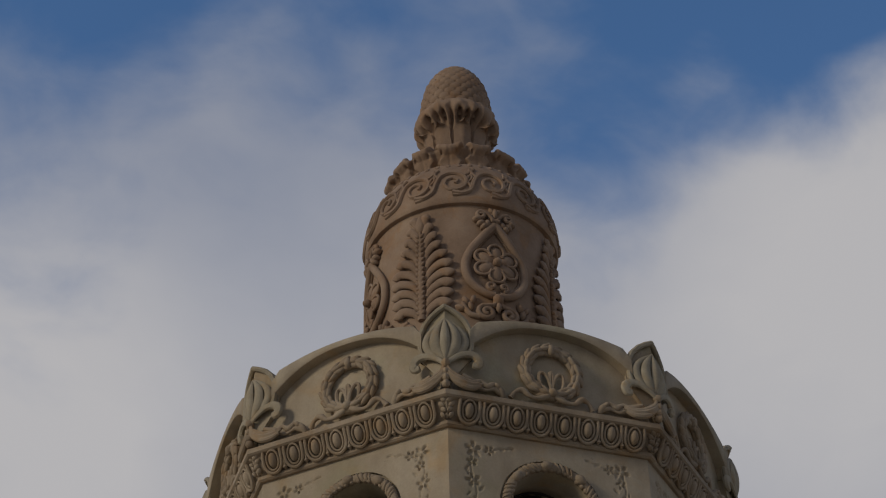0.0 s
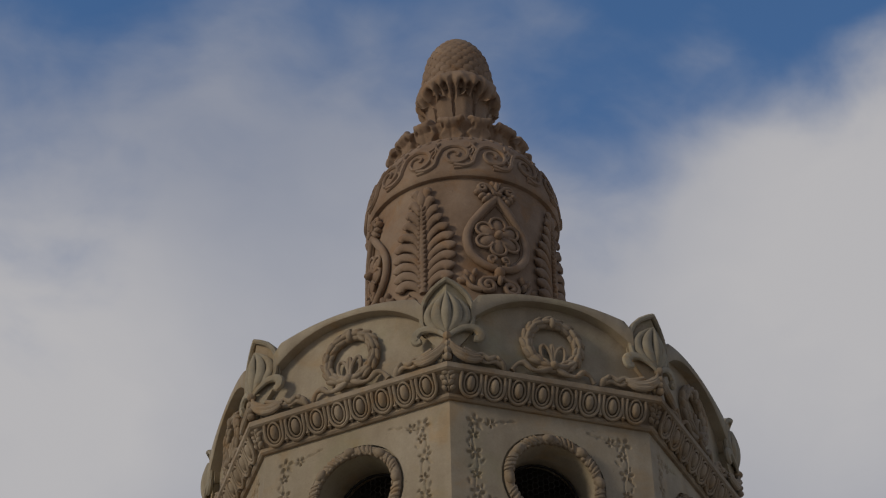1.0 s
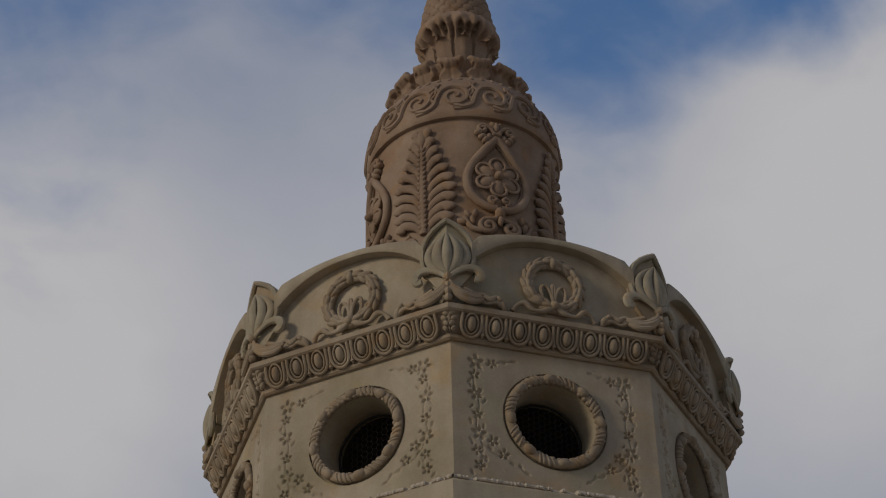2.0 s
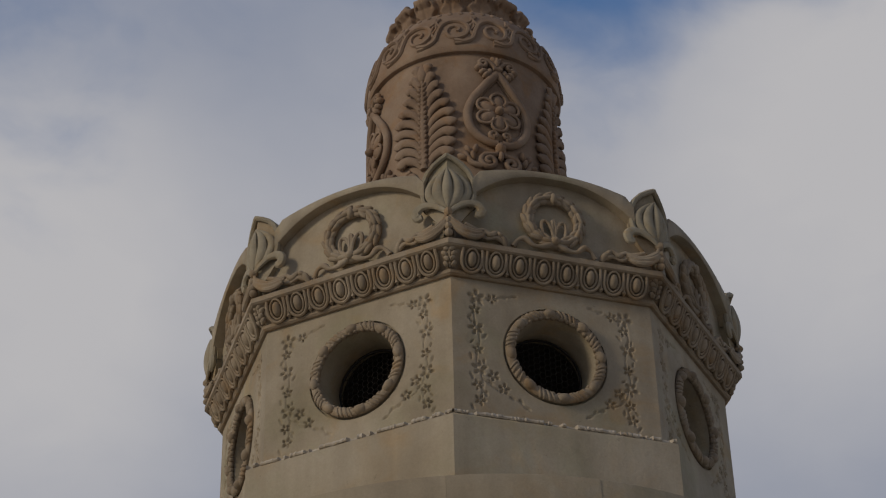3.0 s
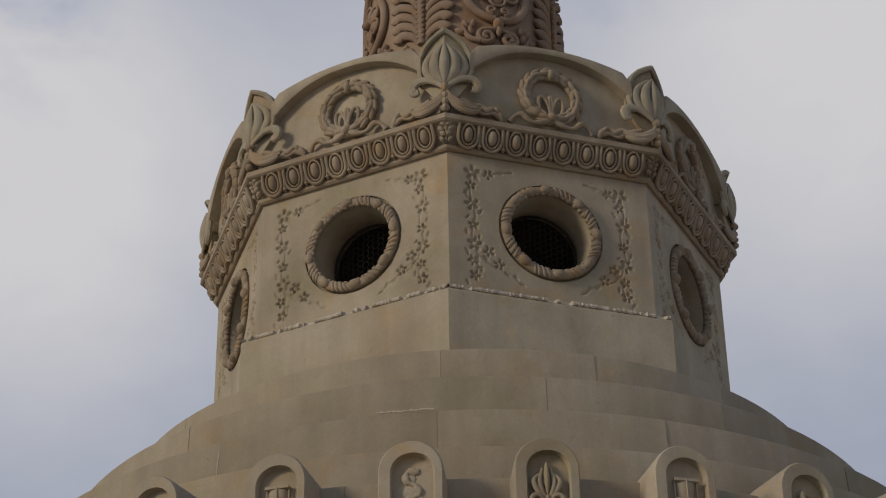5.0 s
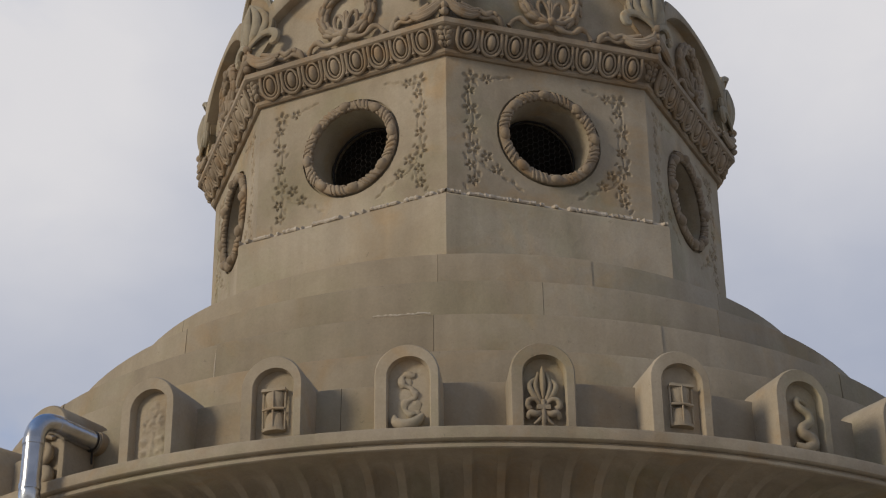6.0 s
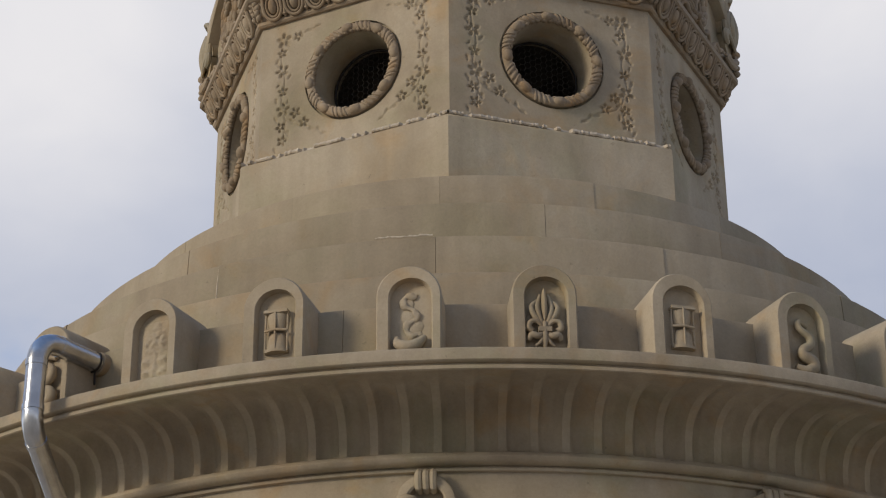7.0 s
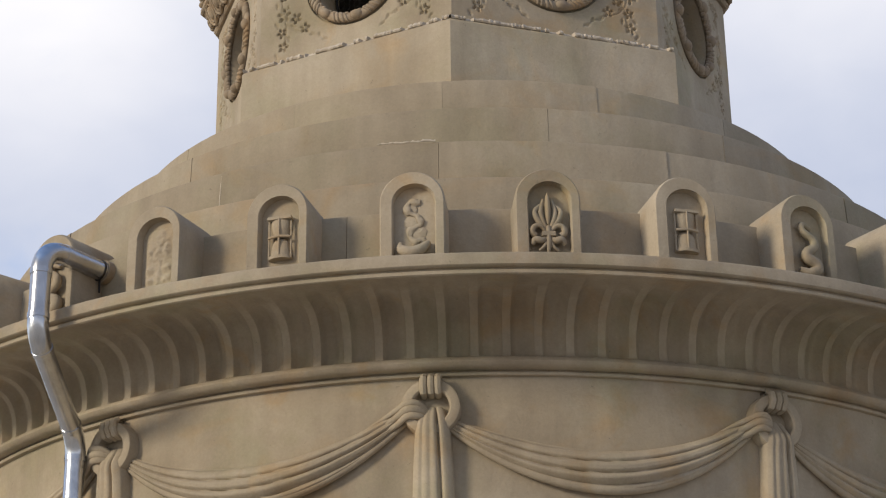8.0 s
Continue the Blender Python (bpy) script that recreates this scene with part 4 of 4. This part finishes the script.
        for s in (-1, 1):
            pts = curve((s * 0.012, 8.045), (s * 0.06, 8.095), (s * 0.13, 8.14), (s * 0.20, 8.145), (s * 0.242, 8.105), (s * 0.228, 8.06), (s * 0.195, 8.062), n=5)
            bm = tube([(x, y, 0.004) for x, y in pts], [0.014 + 0.021 * min(1, i / 18) - 0.010 * max(0, (i - 24) / 6) for i in range(len(pts))], sides=8, flat=0.7)
            part("scroll", fold(bm, deg, CREST, EYE), GREENISH, crest)
            bm = bmesh.new()
            for dx, dy, fat in ((0.0, 0.0, 0.020), (0.012, -0.036, 0.018), (-0.01, 0.03, 0.015), (0.03, 0.012, 0.012)):
                pts = curve((s * 0.012, 8.0 + dy, 0.0), (s * (0.05 + dx), 7.945 + dy, 0.006), (s * (0.11 + dx), 7.905 + dy * 0.9, 0.012), (s * (0.18 + dx), 7.895 + dy * 0.7, 0.008), (s * (0.235 + dx), 7.915 + dy * 0.4, 0.0), n=5)
                tube(pts, [fat * (0.7 + 0.5 * math.sin(math.pi * i / len(pts))) for i in range(len(pts))], bm, 8)
            part("acanthus_leaf", fold(bm, deg, CREST, EYE), CARVED, crest)
        bm = blob((0, 8.05, -0.004), (0.034, 0.034, 0.036))
        for t in range(3):
            blob((0, 7.985 - 0.05 * t, -0.012), (0.036, 0.03, 0.034), bm)
        part("knot", fold(bm, deg, CREST, EYE), CARVED, crest)
    return crown


lantern, parapet = build_lantern(), build_crown()
lantern.matrix_basis = Matrix.Translation((-0.008, 0, 0)) @ Matrix.Diagonal((0.990, 0.990, 1, 1))
parapet.matrix_basis = Matrix.Translation((-0.004, 0, 0)) @ Matrix.Diagonal((0.997, 0.997, 1, 1))


# ---- the round drum over the lantern ----
BAND = [(0.75, 10.50), (0.792, 10.503), (0.802, 10.52), (0.802, 10.58), (0.794, 10.67), (0.774, 10.78), (0.736, 10.895), (0.678, 10.995), (0.605, 11.075), (0.53, 11.085)]


def on_band(bm, deg):
    """Lays relief space on the bowed scroll band: y runs up along its curve."""
    run = [0.0]
    keys = BAND[2:9]
    for (r0, z0), (r1, z1) in zip(keys, keys[1:]):
        run.append(run[-1] + math.hypot(r1 - r0, z1 - z0))
    for v in bm.verts:
        x, y, h = v.co
        i = max(j for j in range(len(keys) - 1) if run[j] <= max(y, 0))
        t = (y - run[i]) / (run[i + 1] - run[i])
        (r0, z0), (r1, z1) = keys[i], keys[i + 1]
        d = math.hypot(r1 - r0, z1 - z0)
        nr, nz = (z1 - z0) / d, -(r1 - r0) / d
        r, z = r0 + (r1 - r0) * t + nr * h, z0 + (z1 - z0) * t + nz * h
        v.co = ring_point(r, deg + math.degrees(x / 0.76), up(z))
    return bm


def palmette_parts(drum, deg):
    pal = new("palmette")
    pal.parent = drum
    pal["label"] = "carved palm leaf with curled fronds"
    r = 0.758

    def add(name, bm):
        for v in bm.verts:
            v.co.y = 9.42 + (v.co.y - 9.42) * 0.955
        part(name, wrap(bm, r, deg, EYE, 0.88), BROWN, pal, smooth=60)
    for s in (-1, 1):
        for k in range(10):
            t = k / 9
            y0 = 9.41 + 0.80 * t
            rise = 0.125 + 0.09 * t
            w = 0.215 + 0.035 * math.sin(math.pi * min(1, t * 1.5)) - 0.155 * max(0, t - 0.40) ** 1.2 / 0.54
            pts = curve((s * 0.020, y0, 0.006), (s * w * 0.30, y0 + rise * 0.62, 0.020), (s * w * 0.66, y0 + rise * 0.98, 0.032), (s * w * 0.90, y0 + rise * (0.86 + 0.24 * t), 0.036), (s * w, y0 + rise * (0.62 + 0.55 * t), 0.024), n=6)
            n = len(pts)
            fat = 0.050 - 0.012 * t
            rad = [0.014 + (fat - 0.014) * math.sin(math.pi * 0.5 * min(1, 1.25 * i / (n - 1))) for i in range(n)]
            rad[-1], rad[-2], rad[-3] = fat * 0.35, fat * 0.72, fat * 0.92
            add("frond", tube(pts, rad, sides=10, flat=0.62))
    bm = blob((0, 10.385, 0.02), (0.044, 0.10, 0.04), None, 0, 8, 6)
    for x in (-0.045, 0.045):
        blob((x, 10.36, 0.012), (0.024, 0.07, 0.028), bm, -x * 400, 8, 6)
    add("tip", bm)
    bm = tube([(0, 9.40, 0.015), (0, 9.8, 0.03), (0, 10.32, 0.03)], [0.034, 0.026, 0.012], sides=7)
    for k in range(17):
        for s in (-1, 1):
            blob((s * 0.021, 9.46 + 0.05 * k, 0.034), (0.030, 0.014, 0.022), bm, s * 52, 7, 5)
    add("spine", bm)
    for s in (-1, 1):
        add("volute", tube([(x, y, 0.015) for x, y in spiral((s * 0.12, 9.36), 0.066, 0.012, 90, -s * 1.3, 18)], 0.021, sides=7))
        add("base_leaf", blob((s * 0.215, 9.355, 0.01), (0.04, 0.06, 0.034), None, -s * 25))


def medallion_parts(drum, deg):
    med = new("medallion")
    med.parent = drum
    med["label"] = "drop-shaped medallion with a six-petalled rosette"
    r = 0.758

    def add(name, bm, label=""):
        part(name, wrap(bm, r, deg, EYE, 1.15), BROWN, med, label, smooth=60)
    keys = [(0.0, 10.30), (0.045, 10.24), (0.11, 10.15), (0.19, 10.03), (0.238, 9.90), (0.228, 9.76), (0.17, 9.66), (0.085, 9.60), (0.02, 9.59)]
    for s in (-1, 1):
        pts = curve(*[(s * x, y, 0.022) for x, y in keys], n=5)
        add("frame_strand", tube(pts, 0.034, sides=10, flat=0.75))
    pts = [(x * 0.86, 9.90 + (y - 9.90) * 0.86, 0.008) for x, y in keys]
    ring = curve(*pts, n=4)
    add("inner_bead", tube(ring + [(-x, y, z) for x, y, z in ring[::-1]], 0.010, sides=6))
    bm = blob((0.0, 9.905, 0.045), (0.034, 0.034, 0.04), None, 0, 12, 8)
    add("rosette_centre", bm)
    for k in range(6):
        a = 90 + 60 * k
        c, s = math.cos(radians(a)), math.sin(radians(a))
        bm = tube([(x, y, 0.030) for x, y in [(0.122 * c + 0.062 * math.cos(radians(a + q)), 9.900 + 0.122 * s + 0.062 * math.sin(radians(a + q))) for q in range(-150, 151, 20)]], 0.0125, sides=7)
        blob((0.094 * c, 9.905 + 0.094 * s, 0.002), (0.094, 0.060, 0.040), bm, a, 12, 8)
        add("petal", bm)
    add("tie", tube([(-0.032, 10.322, 0.04), (0.032, 10.322, 0.04)], 0.02, sides=7))
    for s in (-1, 1):
        add("top_volute", tube([(x, y, 0.03) for x, y in curve((s * 0.01, 10.33), (s * 0.05, 10.39), (s * 0.10, 10.415), n=4)[:-1] + spiral((s * 0.105, 10.378), 0.038, 0.008, 90, -s * 1.2, 14)], 0.018, sides=7))
        for i, (x, y) in enumerate(((0.06, 10.30), (0.085, 10.27), (0.11, 10.30), (0.14, 10.34))):
            add("knot_leaf", blob((s * x, y, 0.022), (0.026, 0.038, 0.032), None, s * (20 + 20 * i), 8, 6))
        add("knot_leaf", blob((s * 0.025, 10.43, 0.02), (0.016, 0.036, 0.026), None, -s * 30))
    add("top_leaf", blob((0, 10.40, 0.025), (0.024, 0.058, 0.032)))
    for s in (-1, 1):
        add("volute", tube([(x, y, 0.036) for x, y in spiral((s * 0.047, 9.665), 0.040, 0.008, -90, s * 1.2, 14)], 0.016, sides=7))
        add("volute", tube([(x, y, 0.024) for x, y in curve((s * 0.01, 9.53), (s * 0.04, 9.47), n=4)[:-1] + spiral((s * 0.088, 9.415), 0.070, 0.012, 120 if s < 0 else 60, -s * 1.5, 20)], 0.022, sides=7))
        add("tendril", tube([(x, y, 0.018) for x, y in curve((s * 0.14, 9.37), (s * 0.22, 9.40), (s * 0.27, 9.50), n=5)], 0.022, sides=7))
        bm = bmesh.new()
        for i, (x, y, q) in enumerate(((0.21, 9.47, 10), (0.245, 9.52, 25), (0.285, 9.455, 60), (0.19, 9.53, -15))):
            blob((s * x, y, 0.015), (0.024, 0.05, 0.03), bm, -s * q, 8, 6)
        add("leaf_spray", bm)
    add("drop_leaf", blob((0, 9.545, 0.03), (0.042, 0.056, 0.036)))
    add("drop_stem", blob((0, 9.47, 0.03), (0.022, 0.05, 0.03)))


def build_drum():
    drum = thing("upper_drum", "reddish stone drum carved with palmettes and medallions", "drum")
    part("cylinder", lathe([(0.760, up(8.1)), (0.759, up(9.3)), (0.758, up(10.51))], 96), BROWN, drum)
    part("scroll_band", lathe([(r, up(z)) for r, z in BAND], 96), BROWN, drum, "bowed band with running scrolls", smooth=50)
    for k in range(4):
        palmette_parts(drum, -24.5 + 90 * k)
        medallion_parts(drum, 20.0 + 90 * k)
    n = 16
    for k in range(n):
        deg = -4 + 360 * k / n
        bm = bmesh.new()
        wave = curve((-0.30, 0.085), (-0.22, 0.07), (-0.16, 0.11), (-0.135, 0.20), (-0.10, 0.285), (-0.03, 0.33), (0.055, 0.31), (0.105, 0.24), (0.095, 0.16), (0.04, 0.115), (-0.03, 0.125), (-0.062, 0.18), (-0.048, 0.235), (0.0, 0.255), (0.037, 0.225), (0.022, 0.188), n=5)
        m = len(wave)
        tube([(x, y, 0.006) for x, y in wave], [0.0215 - 0.009 * i / m for i in range(m)], bm, 6)
        tube([(x, y, 0.004) for x, y in curve((-0.15, 0.14), (-0.185, 0.20), (-0.175, 0.27), (-0.145, 0.29), n=4)], [0.016 - 0.0004 * i for i in range(13)], bm, 6)
        tube([(x, y, 0.004) for x, y in curve((-0.115, 0.27), (-0.15, 0.34), (-0.12, 0.39), n=4)], 0.014, bm, 6)
        tube([(x, y, 0.004) for x, y in curve((0.10, 0.10), (0.06, 0.06), (0.0, 0.055), n=4)], 0.014, bm, 6)
        tube([(x, y, 0.004) for x, y in curve((0.085, 0.29), (0.13, 0.33), (0.14, 0.39), n=4)], 0.013, bm, 6)
        tube([(x, y, 0.004) for x, y in curve((0.12, 0.20), (0.15, 0.25), (0.145, 0.31), n=4)], 0.011, bm, 6)
        part("scroll", on_band(bm, deg), BROWN, drum)
    bead = part("bead", on_band(blob((0, 0.50, 0.0), (0.026, 0.034, 0.012), None, 0, 7, 5), 0), BROWN, drum)
    for k in range(1, 48):
        again(bead, turn(360 * k / 48))
    return drum


def leaf_shape(length, wide, curl, cup, lobes=3):
    """A lobed leaf that rises along y and rolls outwards at its tip."""
    bm = bmesh.new()
    nx, ny = 6, 10
    front = []
    for j in range(ny + 1):
        t = j / ny
        w = wide * (0.55 + 0.6 * math.sin(math.pi * min(1, t * 0.85 + 0.12))) * (1 - 0.22 * abs(math.sin(math.pi * lobes * t)))
        w *= 1 if t < 0.8 else max(0.25, 1 - (t - 0.8) * 3.2)
        roll = max(0, t - 0.55) / 0.45
        y = length * (t - 0.30 * roll ** 2)
        h = cup * math.sin(math.pi * min(1, t)) * 0.4 + curl * roll ** 1.4
        front.append([bm.verts.new((w * (-1 + 2 * i / nx), y - abs(-1 + 2 * i / nx) * 0.02, h - 0.018 * abs(-1 + 2 * i / nx) ** 2 + (0.012 if i == nx // 2 else 0))) for i in range(nx + 1)])
    for a, b in zip(front, front[1:]):
        for i in range(nx):
            bm.faces.new((a[i], a[i + 1], b[i + 1], b[i]))
    res = bmesh.ops.extrude_face_region(bm, geom=bm.faces[:])
    for v in res["geom"]:
        if isinstance(v, bmesh.types.BMVert):
            v.co.z -= 0.03
    return bm


def carved_ring(profile, leaves, first, thin, rim, relief, hang, cut, lost, seed):
    """A turned body carved into a ring of lobed leaves: the leaves stand out, the gaps are cut deep, and the rim hangs raggedly."""
    line = curve(*profile, n=6)
    run = [0.0]
    for a, b in zip(line, line[1:]):
        run.append(run[-1] + math.hypot(b[0] - a[0], b[1] - a[1]))
    steps = 480
    rng = random.Random(seed)
    odd = [(rng.uniform(-0.05, 0.05), rng.uniform(0.7, 1.3), 1.0 if k in lost else 0.0) for k in range(leaves)]
    bm = bmesh.new()
    cols = []
    for k in range(steps):
        deg = 360 * k / steps
        turn_at = ((deg - first) / 360 * leaves) % leaves
        leaf = int(turn_at)
        f = turn_at - leaf - 0.5 + odd[leaf][0]
        col = []
        for i, (r, z) in enumerate(line):
            s = run[i] / run[-1]
            a, b = line[max(0, i - 1)], line[min(len(line) - 1, i + 1)]
            d = max(1e-6, math.hypot(b[0] - a[0], b[1] - a[1]))
            nr, nz = (b[1] - a[1]) / d, -(b[0] - a[0]) / d
            t = s / rim
            wide = 0.5 - thin - 0.15 * abs(math.sin(math.pi * (2.3 * t + 0.37 * leaf))) ** 1.5 + 0.03 * math.sin(61 * s + leaf)
            edge = 1 / (1 + math.exp(max(-30, min(30, (abs(f) - wide) * 60))))
            at_rim = math.exp(-((s - rim) / 0.11) ** 2)
            fade = 1.0 if s < rim + 0.08 else max(0, 1 - (s - rim - 0.08) * 6)
            h = relief * (edge - 0.5) * fade
            h -= relief * 0.16 * math.exp(-(f / 0.05) ** 2) * fade
            eye_hole = math.exp(-((abs(f) - 0.26) / 0.05) ** 2 - ((t - 0.62) / 0.07) ** 2)
            h -= relief * 0.7 * eye_hole
            n3 = noise.noise(Vector((math.cos(radians(deg)) * 5, math.sin(radians(deg)) * 5, z * 14 + seed)))
            gap = math.exp(-((abs(f) - 0.5) / 0.10) ** 2)
            near_rim = math.exp(-((s - rim) / 0.16) ** 2)
            h -= cut * gap * near_rim * (0.6 + 0.8 * (leaf % 2))
            broken = odd[leaf][2]
            h += 0.016 * n3 + at_rim * (0.012 * math.cos(2 * math.pi * f * 3) - 0.03 * broken)
            drop = at_rim * (hang * odd[leaf][1] * (math.cos(math.pi * f) ** 2 - 0.45) * (1 - 1.5 * broken) + hang * 0.22 * math.cos(2 * math.pi * f * 3) + hang * 0.35 * n3)
            col.append(bm.verts.new(ring_point(r + nr * h, deg, up(z + nz * h - drop))))
        cols.append(col)
    for k in range(steps):
        a, b = cols[k], cols[(k + 1) % steps]
        for i in range(len(line) - 1):
            bm.faces.new((a[i], b[i], b[i + 1], a[i + 1]))
    return bm


def build_finial():
    fin = thing("pine_cone_finial", "stone pine cone finial in a leafy calyx", "finial")
    part("collar", carved_ring([(0.47, 11.05), (0.505, 11.07), (0.515, 11.12), (0.53, 11.18), (0.553, 11.225), (0.585, 11.25), (0.602, 11.27), (0.598, 11.295), (0.57, 11.31), (0.50, 11.33), (0.32, 11.39), (0.19, 11.43)], 15, 6, 0.04, 0.52, 0.040, 0.045, 0.030, (), 3), BROWN, fin, "ragged collar of upright leaves", smooth=70)
    part("calyx", carved_ring([(0.235, 11.40), (0.232, 11.50), (0.232, 11.60), (0.236, 11.70), (0.246, 11.79), (0.264, 11.86), (0.292, 11.905), (0.322, 11.92), (0.350, 11.94), (0.364, 11.98), (0.360, 12.03), (0.338, 12.072), (0.295, 12.09), (0.27, 12.06)], 9, -8, 0.03, 0.64, 0.014, 0.085, 0.012, (0, 8), 9), BROWN, fin, "leafy calyx with a rolled rim", smooth=70)
    # upright leaves round the cup
    leaf = None
    for k in range(9):
        m = frame_at(-8 + 20 + 40 * k, 0.236, up(11.43)) @ Matrix.Rotation(radians(2), 4, "X")
        if leaf is None:
            leaf = part("calyx_leaf", leaf_shape(0.58, 0.077, 0.10, 0.045, 3), BROWN, fin, smooth=60)
            leaf.matrix_basis = m
        else:
            again(leaf, m)
    # cone of overlapping scales
    line = [(0.275, 11.93), (0.302, 12.02), (0.306, 12.14), (0.292, 12.28), (0.262, 12.42), (0.216, 12.53), (0.148, 12.625), (0.075, 12.68), (0.0, 12.697)]
    cone = part("cone", lathe([(max(0.004, r - 0.002), up(z)) for r, z in line], 40), BROWN, fin)

    def cone_r(z):
        for (r0, z0), (r1, z1) in zip(line, line[1:]):
            if z <= z1:
                return r0 + (r1 - r0) * (z - z0) / (z1 - z0), math.atan2(r0 - r1, z1 - z0)
        return 0.0, 1.4
    scale, rows, count = None, 13, 19
    for j in range(rows):
        z = 12.02 + 0.665 * (j / rows) ** 0.9
        r, tilt = cone_r(z)
        s = max(0.25, r / 0.3)
        for k in range(count):
            m = frame_at(360 * (k + 0.5 * (j % 2)) / count, r - 0.002, up(z)) @ Matrix.Rotation(-tilt, 4, "X") @ Matrix.Rotation(radians(17), 4, "X") @ Matrix.Diagonal((s, min(1, s * 1.15), max(0.6, s), 1))
            if scale is None:
                scale = part("scale", blob((0, 0, 0), (0.053, 0.043, 0.017), None, 0, 8, 5), BROWN, cone)
                scale.matrix_basis = m
            else:
                again(scale, m)
    return fin


build_drum().location.x = 0.012
build_finial()
